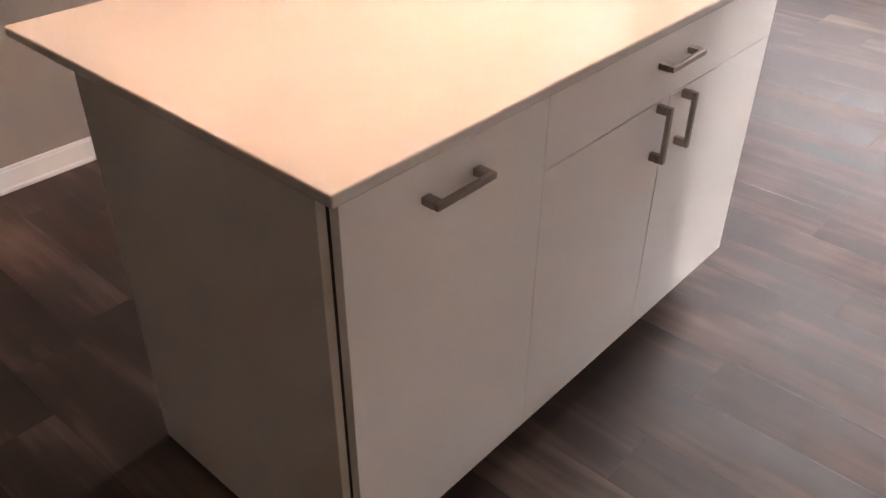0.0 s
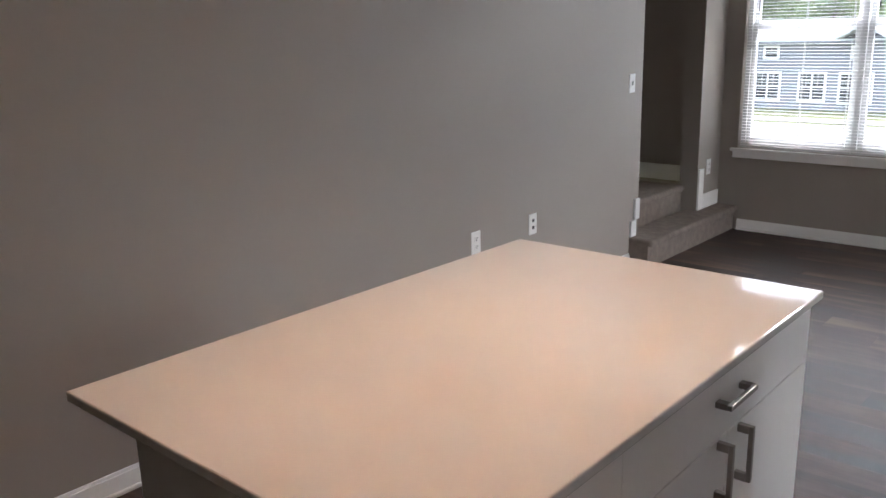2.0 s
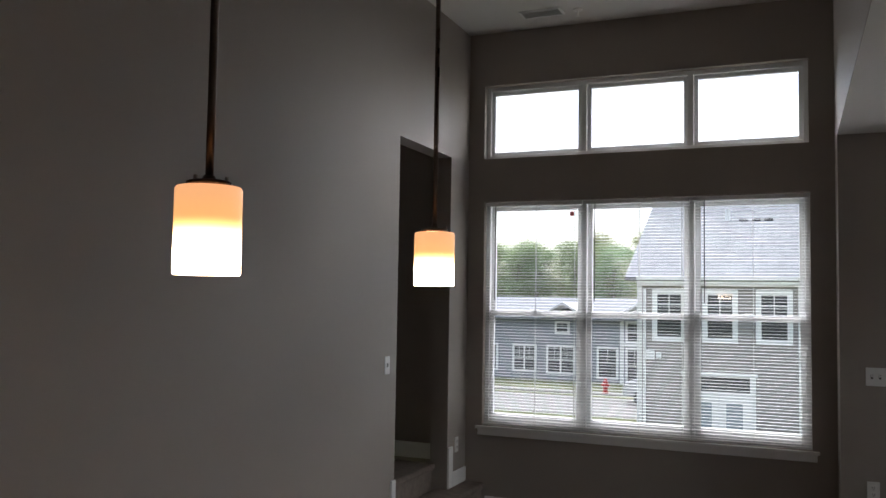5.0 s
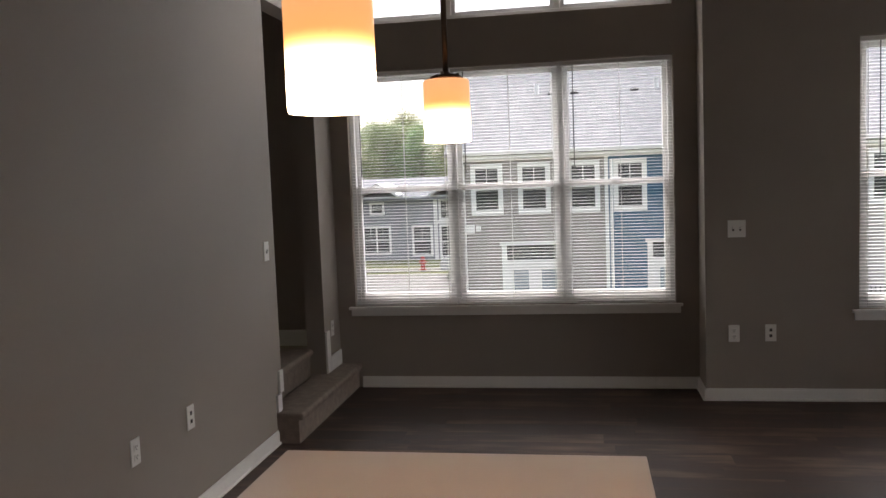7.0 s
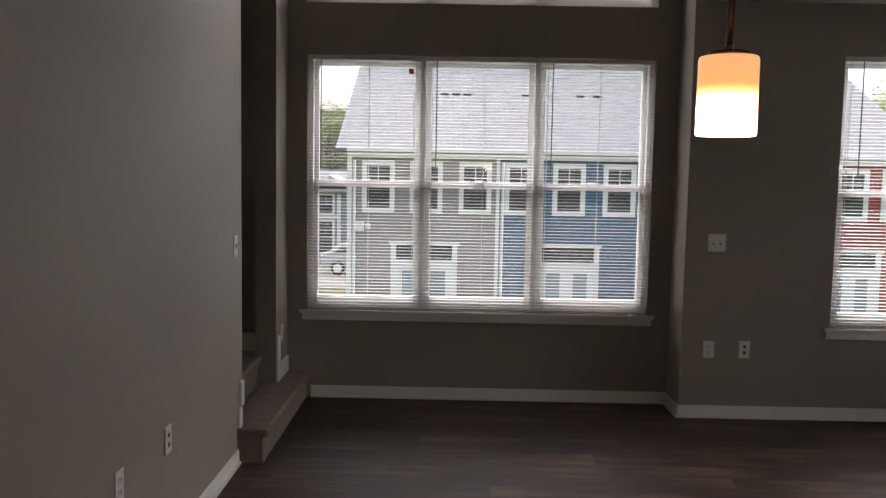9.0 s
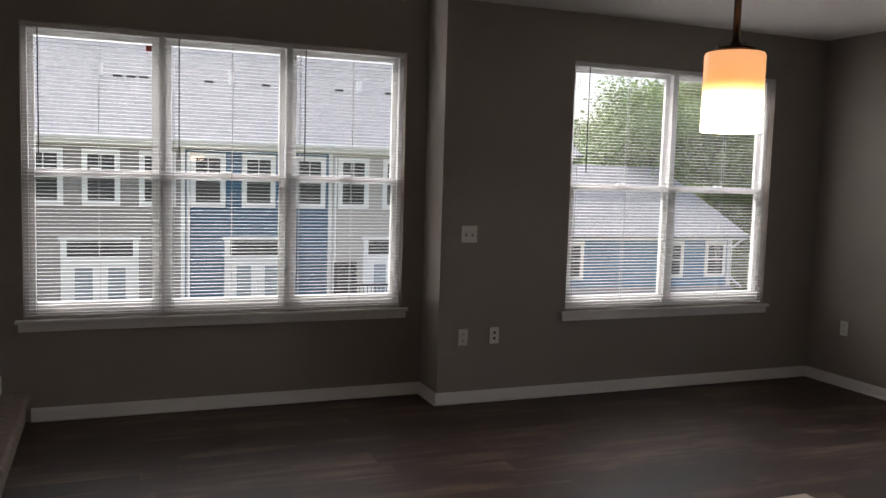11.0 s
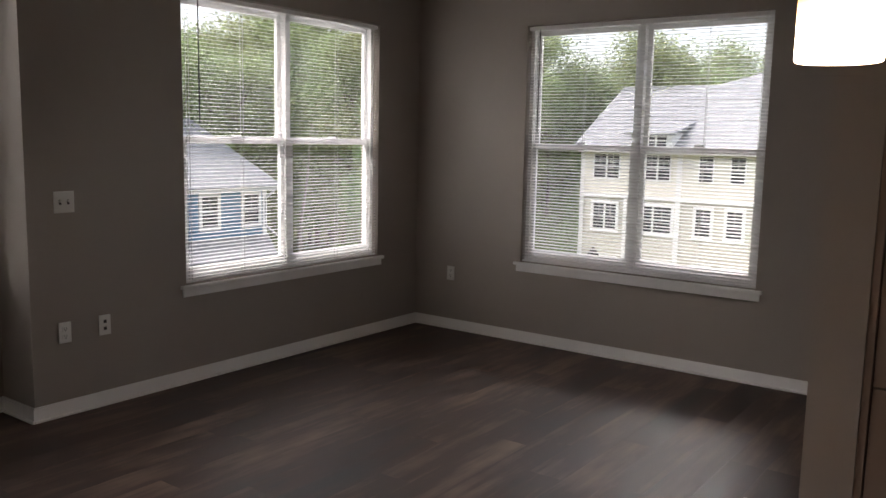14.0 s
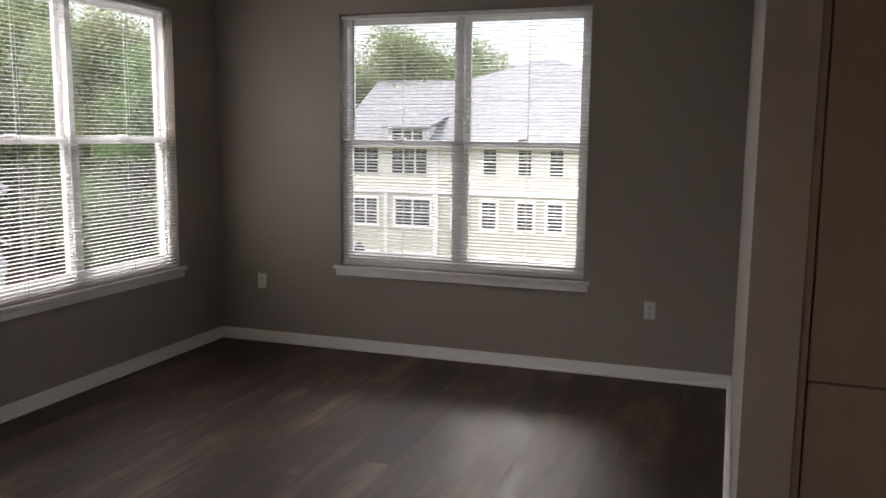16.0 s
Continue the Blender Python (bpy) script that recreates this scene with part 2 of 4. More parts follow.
structure("wall_right", pierced("x", XR, XR + 0.18, YP - 0.145, Y2, 0, LOW, [W3]), WALL,
          "greige painted end wall with a twin window", "wall")
structure("wall_partition", boxes((XK, YP - 0.145, 0, XR, YP, LOW)), WALL, "greige partition wall end beside the pantry", "wall")
# Unseen closing wall, made white and set close to bounce light onto the island.
structure("wall_bounce", boxes((3.14, YB, 0, 3.9, 1.145, LOW), (3.75, 1.147, 0, 3.9, YP - 0.145, LOW)), CEIL, "unseen plain white wall that bounces light onto the island", "wall")
structure("wall_back", boxes((-0.14, YB - 0.15, 0, 3.9, YB, HIGH)), WALL, "plain painted back wall", "wall")
structure("wall_soffit", boxes((XJ, YB, LOW + 0.003, XJ + 0.12, Y2, HIGH)), WALL, "greige drop between high and low ceiling", "wall")
structure("ceiling_high", boxes((-0.14, YB - 0.15, HIGH, XJ + 0.15, Y1 + 0.18, HIGH + 0.12)), CEIL, "high white painted ceiling", "ceiling")
structure("ceiling_low", boxes((XJ + 0.003, YB - 0.15, LOW, XR + 0.18, Y2 + 0.18, LOW + 0.12)), CEIL, "lower white painted ceiling", "ceiling")
floor = structure("floor", boxes((-0.02, YB, -0.15, XR, Y1, -0.004)), SLAB, "dark wood-look vinyl plank floor", "floor")

# stairwell behind the opening
YS = 5.95
structure("wall_stair_far", boxes((-1.3, YS, 0, -0.14, YS + 0.12, 3.0)), WALL, "dim stairwell end wall", "wall")
structure("wall_stair_back", boxes((-1.42, 3.4, 0, -1.3, YS + 0.12, 3.0)), WALL, "dim stairwell back wall", "wall")
structure("wall_stair_near", boxes((-1.3, 3.4, 0, -0.14, 3.52, 3.0)), WALL, "dim stairwell wall", "wall")
structure("ceiling_stair", boxes((-1.42, 3.4, 2.9, -0.14, YS + 0.12, 3.0)), CEIL, "dim stairwell ceiling", "ceiling")


def tread(x0, x1, y0, y1, z0, z1):
    """A carpeted step with a rounded nosing on its room side."""
    bm = bmesh.new()
    box(bm, x0, y0, z0, x1 - 0.03, y1, z1 - 0.035)
    bm2 = bmesh.new()
    box(bm2, x0, y0, z1 - 0.05, x1, y1, z1, bevel=0.018)
    me = bpy.data.meshes.new("tmp")
    bm2.to_mesh(me)
    bm2.free()
    bm.from_mesh(me)
    bpy.data.meshes.remove(me)
    return bm


stairs = empty("carpeted_stairs", pose(0, 0, 0), "grey-brown carpeted steps rising into the wall opening", "stairs", kind="structure")
part("step", tread(-0.10, 0.17, 4.80, Y1 - 0.003, 0.0, 0.19), CARPET, stairs)
part("step", tread(-1.29, -0.09, DOOR[0] + 0.004, DOOR[1] - 0.004, 0.0, 0.38), CARPET, stairs)
part("landing", boxes((-1.29, 3.53, 0.3, -0.145, 4.90, 0.377)), CARPET, stairs)


# baseboards
def base(x0, y0, x1, y1, z=0.0, h=0.085):
    """A baseboard against a wall, with its top edge eased."""
    bm = bmesh.new()
    box(bm, x0, y0, z, x1, y1, z + h - 0.012)
    sx, sy = (0.004, 0) if abs(x1 - x0) < abs(y1 - y0) else (0, 0.004)
    box(bm, x0 + sx, y0 + sy, z + h - 0.012, x1 - sx, y1 - sy, z + h)
    structure("baseboard", bm, TRIM, "white painted baseboard along the wall", "baseboard")


T = 0.015
base(0.0, YB, T, 4.79)
base(0.172, Y1 - T, XJ - T, Y1)
base(XJ - T, Y2 - T, XJ, Y1)
base(XJ, Y2 - T, XR - T, Y2)
base(XR - T, YP + T, XR, Y2)
base(XK, YP, XR, YP + T)
base(-1.29, YS - T, -0.15, YS, 0.38, 0.12)
# quarter-round shoe moulding along the foot of the baseboards
Q = T + 0.013
for x0, y0, x1, y1 in ((T, YB, Q, 4.79), (0.172, Y1 - Q, XJ - T, Y1 - T), (XJ - Q, Y2 - Q, XJ - T, Y1 - Q), (XJ - T, Y2 - Q, XR - T, Y2 - T),
                       (XR - Q, YP + Q, XR - T, Y2 - Q), (XK, YP + T, XR - T, YP + Q)):
    structure("trim", boxes((x0, y0, 0.0, x1, y1, 0.017), bevel=0.005), TRIM, "white shoe moulding at the foot of the baseboard", "trim")
# stepped skirt blocks beside the stair opening
for y0, y1, z0, z1 in ((4.80, 4.868, 0.192, 0.30), (4.85, 4.908, 0.302, 0.44), (5.823, 5.905, 0.192, 0.50), (5.907, Y1 - 0.02, 0.192, 0.302)):
    structure("trim", boxes((0.0, y0, z0, T, y1, z1), bevel=0.002), TRIM, "white stepped skirt block beside the steps", "trim")


# ---- windows and blinds ----
def pane_ob(parent, x0, x1, y, z0, z1):
    p = part("pane", boxes((x0, y, z0, x1, y + 0.006, z1)), GLASS, parent)
    p.visible_shadow = False


def window(name, m, w, h, units, label, fixed=False):
    """A row of double-hung (or fixed) units in a wall opening; its inner wall face is local y = 0."""
    win = empty(name, m @ pose(0, -0.037, 0), label, "window", kind="structure")
    fr, mul = 0.034, 0.045
    rows = [(0, 0.095, 0, fr, 0.175, h), (w - fr, 0.095, 0, w, 0.175, h),
            (fr, 0.095, 0, w - fr, 0.175, fr), (fr, 0.095, h - fr, w - fr, 0.175, h)]
    uw = w / units
    for i in range(1, units):
        rows.append((i * uw - mul / 2, 0.088, fr, i * uw + mul / 2, 0.175, h - fr))
    part("window_frame", boxes(*rows, bevel=0.003), VINYL, win)
    for i in range(units):
        a = fr if i == 0 else i * uw + mul / 2
        b = w - fr if i == units - 1 else (i + 1) * uw - mul / 2
        if fixed:
            part("sash", boxes((a, 0.12, fr, a + 0.03, 0.16, h - fr), (b - 0.03, 0.12, fr, b, 0.16, h - fr),
                               (a + 0.03, 0.12, fr, b - 0.03, 0.16, fr + 0.03), (a + 0.03, 0.12, h - fr - 0.03, b - 0.03, 0.16, h - fr),
                               bevel=0.002), VINYL, win)
            pane_ob(win, a + 0.02, b - 0.02, 0.137, fr + 0.02, h - fr - 0.02)
            continue
        s, mid = 0.036, h / 2
        for k, (y0, y1, z0, z1, lo, hi) in enumerate(((0.134, 0.162, mid - 0.02, h - fr, 0.04, s), (0.102, 0.132, fr, mid + 0.022, 0.06, 0.044))):
            sash = part("sash", boxes((a, y0, z0, a + s, y1, z1), (b - s, y0, z0, b, y1, z1),
                                      (a + s, y0, z0, b - s, y1, z0 + lo), (a + s, y0, z1 - hi, b - s, y1, z1), bevel=0.003), VINYL, win)
            pane_ob(sash, a + s - 0.01, b - s + 0.01, (y0 + y1) / 2, z0 + lo - 0.01, z1 - hi + 0.01)
        part("sash_lock", boxes(((a + b) / 2 - 0.03, 0.082, mid + 0.023, (a + b) / 2 + 0.03, 0.115, mid + 0.036), bevel=0.003), VINYL, win)
    return win


def sill(m, w):
    """A stool with horns and an apron under it."""
    s = empty("window_sill", m, "white painted window stool with an apron below", "window sill", kind="structure")
    part("stool", boxes((-0.045, -0.036, -0.022, w + 0.045, -0.001, 0.0), (0.0, -0.001, -0.022, w, 0.057, -0.002), bevel=0.003), TRIM, s)
    bm = bmesh.new()
    box(bm, -0.03, -0.018, -0.072, w + 0.03, -0.001, -0.0225, bevel=0.003)
    part("apron", bm, TRIM, s)


def slat_mesh(w):
    bm = bmesh.new()
    d, c, th = 0.0122, 0.0020, 0.0005
    rows = []
    for k in range(5):
        u = -1 + k / 2
        y, z = u * d, c * (1 - u * u)
        rows.append([bm.verts.new((x, y, z + s)) for x in (0, w) for s in (0, th)])
    for p, q in zip(rows, rows[1:]):
        bm.faces.new((p[1], p[3], q[3], q[1]))
        bm.faces.new((p[0], q[0], q[2], p[2]))
    for r in (rows[0], rows[-1]):
        bm.faces.new((r[0], r[2], r[3], r[1]))
    return mesh_of("slat", bm, SLAT)


def blind(m, w, h, cords, wand_at, tilt=2.0, tag=None):
    """A lowered mini blind: local x along it, z from its bottom rail up to its headrail."""
    b = empty("venetian_blind", m, "lowered white mini blind with open slats in the window", "window blind", "window blinds")
    part("headrail", boxes((0, -0.014, h - 0.028, w, 0.014, h - 0.002), bevel=0.002), SLAT, b)
    part("bottom_rail", boxes((0, -0.012, 0.004, w, 0.012, 0.018), bevel=0.003), SLAT, b)
    me = slat_mesh(w)
    n = int((h - 0.055) / 0.0225)
    for i in range(n):
        s = part("slat", me, SLAT, b)
        s.matrix_local = pose(0, 0, 0.034 + i * (h - 0.075) / (n - 1), tilt + random.uniform(-0.5, 0.5), random.uniform(-0.05, 0.05), 0)
    for x in cords:
        bm = bmesh.new()
        for y in (-0.0135, 0.0135):
            tube(bm, (x, y, 0.01), (x, y, h - 0.02), 0.0016, seg=6)
        part("ladder_cord", bm, CORD, b)
    if wand_at is not None:
        bm = bmesh.new()
        tube(bm, (wand_at, -0.024, h * 0.56), (wand_at, -0.022, h - 0.03), 0.0038, seg=8)
        part("tilt_wand", bm, WAND, b)
    if tag:
        part("tag", boxes((tag - 0.016, -0.018, h - 0.12, tag + 0.016, -0.0165, h - 0.085)), RED, b, "small red warning tag")


wa, wb, za, zb = W1
window("window_1", pose(wa, Y1, za), wb - wa, zb - za, 3, "white vinyl triple double-hung window")
sill(pose(wa, Y1, za), wb - wa)
third = (wb - wa) / 3
for i in range(3):
    blind(pose(wa + i * third + 0.006, Y1 + 0.026, za + 0.004), third - 0.012, zb - za - 0.012, (0.06, third / 2 + 0.02, third - 0.07), 0.09,
          tag=third - 0.09 if i == 0 else None)
window("window_2", pose(TR[0], Y1, TR[2]), TR[1] - TR[0], TR[3] - TR[2], 3, "white fixed transom window of three panes", True)
wa, wb, za, zb = W2
window("window_3", pose(wa, Y2, za), wb - wa, zb - za, 2, "white vinyl twin double-hung window")
sill(pose(wa, Y2, za), wb - wa)
half = (wb - wa) / 2
blind(pose(wa + 0.006, Y2 + 0.026, za + 0.004), wb - wa - 0.012, zb - za - 0.012, (0.05, half * 0.52, half * 1.5, wb - wa - 0.06), 0.12, tilt=5.0)
wa, wb, za, zb = W3
window("window_4", pose(XR, wb, za, 0, 0, -90), wb - wa, zb - za, 2, "white vinyl twin double-hung window")
sill(pose(XR, wb, za, 0, 0, -90), wb - wa)
blind(pose(XR + 0.026, wb - 0.006, za + 0.004, 0, 0, -90), wb - wa - 0.012, zb - za - 0.012, (0.05, half * 0.52, half * 1.5, wb - wa - 0.06), 0.10, tilt=14.0)


# ---- wall plates ----
def plate(name, m, kind, label, category):
    """A wall plate at a wall; local -y is the room side."""
    wide = 0.116 if kind == "double" else 0.072
    p = empty(name, m, label, category)
    part("plate", boxes((-wide / 2, -0.006, -0.058, wide / 2, -0.0005, 0.058), bevel=0.0025), PLASTIC, p)
    if kind == "outlet":
        for z in (-0.021, 0.021):
            r = part("receptacle", boxes((-0.0165, -0.009, z - 0.014, 0.0165, -0.005, z + 0.014), bevel=0.002), PLASTIC, p)
            part("slot", boxes((-0.008, -0.0095, z - 0.003, -0.005, -0.0088, z + 0.008), (0.005, -0.0095, z - 0.003, 0.008, -0.0088, z + 0.008),
                               (-0.003, -0.0095, z - 0.011, 0.003, -0.0088, z - 0.006)), SLOT, r)
    elif kind == "jack":
        for z in (-0.02, 0.02):
            part("jack", boxes((-0.009, -0.0085, z - 0.009, 0.009, -0.005, z + 0.009), bevel=0.001), SLOT, p)
    else:
        for x in ((-0.023, 0.023) if kind == "double" else (0,)):
            part("toggle_slot", boxes((x - 0.0065, -0.0068, -0.013, x + 0.0065, -0.0055, 0.013)), SLOT, p)
            bm = bmesh.new()
            box(bm, x - 0.005, -0.016, -0.002, x + 0.005, -0.005, 0.012, bevel=0.002)
            part("toggle", bm, PLASTIC, p)
    return p


for y, z, k in ((3.182, 0.49, "outlet"), (3.687, 0.492, "jack"), (6.0, 0.50, "outlet")):
    plate("wall_outlet", pose(0, y, z, 0, 0, 90), k, "white wall outlet plate on the greige wall" if k == "outlet" else "white plate with two dark jacks on the wall", "outlet")
plate("light_switch", pose(0, 4.77, 1.195, 0, 0, 90), "single", "white toggle switch plate beside the stair opening", "light switch")
plate("light_switch", pose(2.906, Y2, 1.179), "double", "white double toggle switch plate on the wall", "light switch")
plate("wall_outlet", pose(2.883, Y2, 0.465), "outlet", "white wall outlet plate on the greige wall", "outlet")
plate("wall_outlet", pose(3.121, Y2, 0.468), "jack", "white plate with two dark jacks on the wall", "outlet")
plate("wall_outlet", pose(XR, 5.505, 0.464, 0, 0, -90), "outlet", "white wall outlet plate near the corner", "outlet")
plate("wall_outlet", pose(XR, 2.643, 0.461, 0, 0, -90), "outlet", "white wall outlet plate under the window wall", "outlet")

# ---- the island ----
FX, IY0, IYM, IY1 = 2.005, 0.597, 1.067, 1.985
tagged(part("countertop", boxes((1.132, 0.570, 0.894, 2.028, 1.995, 0.915), bevel=0.004), QUARTZ),
                 "polished white quartz countertop on the island", "countertop")


def pull(parent, length, m):
    """A square bar pull with two feet; local x along it, -y away from the door."""
    h = part("handle", boxes((-length / 2, -0.034, -0.006, length / 2, -0.024, 0.006), bevel=0.0015), NICKEL, parent, "brushed nickel bar handle")
    h.matrix_local = m
    for s in (-1, 1):
        part("foot", boxes((s * length / 2 - 0.009 * (1 + s), -0.024, -0.0065, s * length / 2 + 0.009 * (1 - s), 0.0, 0.0065), bevel=0.001), NICKEL, h)


def front(name, parent, y0, y1, z0, z1):
    return part(name, boxes((FX - 0.019, y0 + (0.0004 if abs(y0 - IYM) < 1e-6 else 0.0015), z0 + 0.0015, FX, y1 - (0.0004 if abs(y1 - IYM) < 1e-6 else 0.0015), z1 - 0.0015), bevel=0.0012), CABINET, parent)


bin_unit = empty("island_cabinet", pose(0, 0, 0), "white flat-front pull-out cabinet of the island", "cabinet", "island cabinets")
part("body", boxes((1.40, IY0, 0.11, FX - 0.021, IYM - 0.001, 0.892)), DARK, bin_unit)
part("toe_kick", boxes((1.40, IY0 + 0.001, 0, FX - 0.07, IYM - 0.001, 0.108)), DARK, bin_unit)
d = front("door", bin_unit, IY0, IYM, 0.11, 0.884)
pull(d, 0.135, pose(FX, 0.823, 0.816, 0, 0, 90))
base_unit = empty("island_cabinet", pose(0, 0, 0), "white cabinet with a drawer over two flat doors", "cabinet", "island cabinets")
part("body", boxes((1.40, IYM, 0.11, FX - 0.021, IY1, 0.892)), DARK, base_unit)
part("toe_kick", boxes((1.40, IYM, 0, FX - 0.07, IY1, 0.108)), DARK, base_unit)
d = front("drawer", base_unit, IYM, IY1, 0.735, 0.884)
pull(d, 0.135, pose(FX, 1.500, 0.820, 0, 0, 90))
for y0, y1, hy in ((IYM, 1.507, 1.460), (1.507, IY1, 1.564)):
    d = front("door", base_unit, y0, y1, 0.11, 0.735)
    pull(d, 0.128, pose(FX, hy, 0.667, 0, 90, 90))
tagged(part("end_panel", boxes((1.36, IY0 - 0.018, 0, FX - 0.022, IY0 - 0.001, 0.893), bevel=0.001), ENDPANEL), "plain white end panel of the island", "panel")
tagged(part("end_panel", boxes((1.36, IY1 + 0.001, 0, FX - 0.072, IY1 + 0.008, 0.893), (FX - 0.072, IY1 + 0.001, 0.11, FX - 0.004, IY1 + 0.008, 0.893)), CABINET), "plain white end panel of the island", "panel")
tagged(part("back_panel", boxes((1.362, IY0, 0, 1.398, IY1, 0.893), bevel=0.001), CABINET), "plain white back panel of the island", "panel")

# ---- pantry beside the partition ----
pantry = empty("pantry_cabinet", pose(0, 0, 0), "tall flat-front pantry cabinet beside the partition wall", "cabinet")
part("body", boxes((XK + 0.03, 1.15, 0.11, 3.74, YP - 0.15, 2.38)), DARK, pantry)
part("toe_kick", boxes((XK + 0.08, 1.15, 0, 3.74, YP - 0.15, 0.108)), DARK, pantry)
part("filler", boxes((XK + 0.004, YP - 0.168, 0.11, XK + 0.028, YP - 0.1465, 2.38), bevel=0.001), PANTRY, pantry)
for z0, z1 in ((0.11, 0.876), (0.882, 2.38)):
    part("door", boxes((XK + 0.008, 1.16, z0, XK + 0.028, YP - 0.173, z1), bevel=0.0012), PANTRY, pantry)


# ---- pendant lamps ----
def lathe(bm, rows, seg=32):
    rings = [[bm.verts.new((r * math.cos(a), r * math.sin(a), z)) for a in (2 * math.pi * k / seg for k in range(seg))] for r, z in rows]
    for p, q in zip(rings, rings[1:]):
        for k in range(seg):
            bm.faces.new((p[k], p[(k + 1) % seg], q[(k + 1) % seg], q[k]))
    return rings


def pendant(x, y):
    z = 1.667
    p = empty("pendant_lamp", pose(x, y, z), "lit opal glass cylinder pendant on a dark metal rod", "pendant lamp", "pendants over the island")
    bm = bmesh.new()
    lathe(bm, ((0.046, 0.002), (0.0485, 0.0), (0.050, 0.003), (0.050, 0.128), (0.0475, 0.1325), (0.030, 0.134),
               (0.030, 0.131), (0.045, 0.129), (0.046, 0.124), (0.046, 0.002)))
    part("shade", bm, SHADE, p, "opal white glass glowing amber at its top", True)
    bm = bmesh.new()
    r = lathe(bm, ((0.033, 0.1345), (0.034, 0.137), (0.034, 0.140), (0.030, 0.142), (0.012, 0.143), (0.009, 0.15), (0.0, 0.15)))
    part("cap", bm, BRONZE, p, "", True)
    for k in range(3):
        a = 2 * math.pi * k / 3 + 0.4
        bm = bmesh.new()
        tube(bm, (0.027 * math.cos(a), 0.027 * math.sin(a), 0.141), (0.027 * math.cos(a), 0.027 * math.sin(a), 0.148), 0.0035, seg=10)
        part("thumb_nut", bm, NICKEL, p)
    bm = bmesh.new()
    for a, b in ((0.14, 0.75), (0.752, 1.36), (1.362, HIGH - z - 0.02)):
        tube(bm, (0, 0, a), (0, 0, b), 0.0062, seg=14)
    for a in (0.75, 1.36):
        tube(bm, (0, 0, a - 0.012), (0, 0, a + 0.012), 0.0075, seg=14)
    part("rod", bm, BRONZE, p, "", True)
    bm = bmesh.new()
    lathe(bm, ((0.0, HIGH - z - 0.024), (0.05, HIGH - z - 0.022), (0.06, HIGH - z - 0.014), (0.06, HIGH - z)))
    part("canopy", bm, BRONZE, p, "", True)
    ld = bpy.data.lights.new("bulb", "POINT")
    ld.energy, ld.color, ld.shadow_soft_size = BULB, (1.0, 0.60, 0.40), 0.02
    lamp = new("bulb", ld)
    lamp.parent = p
    lamp.matrix_local = pose(0, 0, 0.035)


BULB = 0.9
pendant(1.62, 0.923)
pendant(1.608, 1.809)

# ---- ceiling details of the bay ----
sprinkler = empty("sprinkler_head", pose(0.97, 5.88, HIGH), "small white sprinkler head on the high ceiling", "sprinkler")
bm = bmesh.new()
lathe(bm, ((0.0, -0.055), (0.016, -0.055), (0.016, -0.052), (0.005, -0.05), (0.006, -0.012), (0.035, -0.01), (0.038, 0.0)), 20)
part("escutcheon", bm, PLASTIC, sprinkler)
vent = empty("ceiling_vent", pose(0.70, 5.86, HIGH), "white slotted air vent in the high ceiling", "air vent")
part("frame", boxes((-0.16, -0.08, -0.010, 0.16, -0.062, -0.001), (-0.16, 0.062, -0.010, 0.16, 0.08, -0.001),
                    (-0.16, -0.062, -0.010, -0.142, 0.062, -0.001), (0.142, -0.062, -0.010, 0.16, 0.062, -0.001), bevel=0.002), PLASTIC, vent)
for i in range(7):
    f = part("louvre", boxes((-0.142, -0.009, -0.0008, 0.142, 0.009, 0.0008)), PLASTIC, vent)
    f.matrix_local = pose(0, -0.054 + i * 0.018, -0.008, 30)

# ---- outside: materials ----
def siding(name, color):
    return mat(name, 0.65, color=color, scale=1.3, vary=0.07, grain=25, bump=0.1)


S_GREY = siding("taupe_siding", (0.285, 0.265, 0.25))
S_BLUE = siding("blue_siding", (0.048, 0.132, 0.215))
S_GREIGE = siding("greige_siding", (0.45, 0.43, 0.40))
S_RED = siding("red_siding", (0.33, 0.045, 0.045))
S_SLATE = siding("slate_siding", (0.22, 0.235, 0.26))
S_CREAM = siding("cream_siding", (0.74, 0.71, 0.63))
S_OLIVE = siding("olive_siding", (0.47, 0.455, 0.38))
S_SKY = siding("light_blue_siding", (0.105, 0.24, 0.37))
HOUSE_TRIM = mat("house_trim", 0.5, color=(0.80, 0.80, 0.79), scale=2, vary=0.04)
BLACK_METAL = mat("black_metal", 0.5, 0.6, color=(0.03, 0.03, 0.032), scale=5)
HYDRANT = mat("hydrant_red", 0.45, color=(0.55, 0.04, 0.03), scale=8)
CAR_PAINT = mat("silver_car_paint", 0.25, 0.5, color=(0.55, 0.57, 0.6), scale=3, vary=0.03)
TYRE = mat("tyre_rubber", 0.85, color=(0.02, 0.02, 0.02), scale=9)
GRASS = mat("grass", 0.95, color=(0.115, 0.125, 0.055), scale=0.35, vary=0.45, grain=5, bump=0.3, spec=0.1)
ASPHALT = mat("pale_asphalt", 0.9, color=(0.16, 0.155, 0.15), scale=0.5, vary=0.2, grain=30, bump=0.2)
BARK = mat("bark", 0.95, color=(0.16, 0.13, 0.105), scale=2.5, vary=0.4, grain=20, bump=0.5)


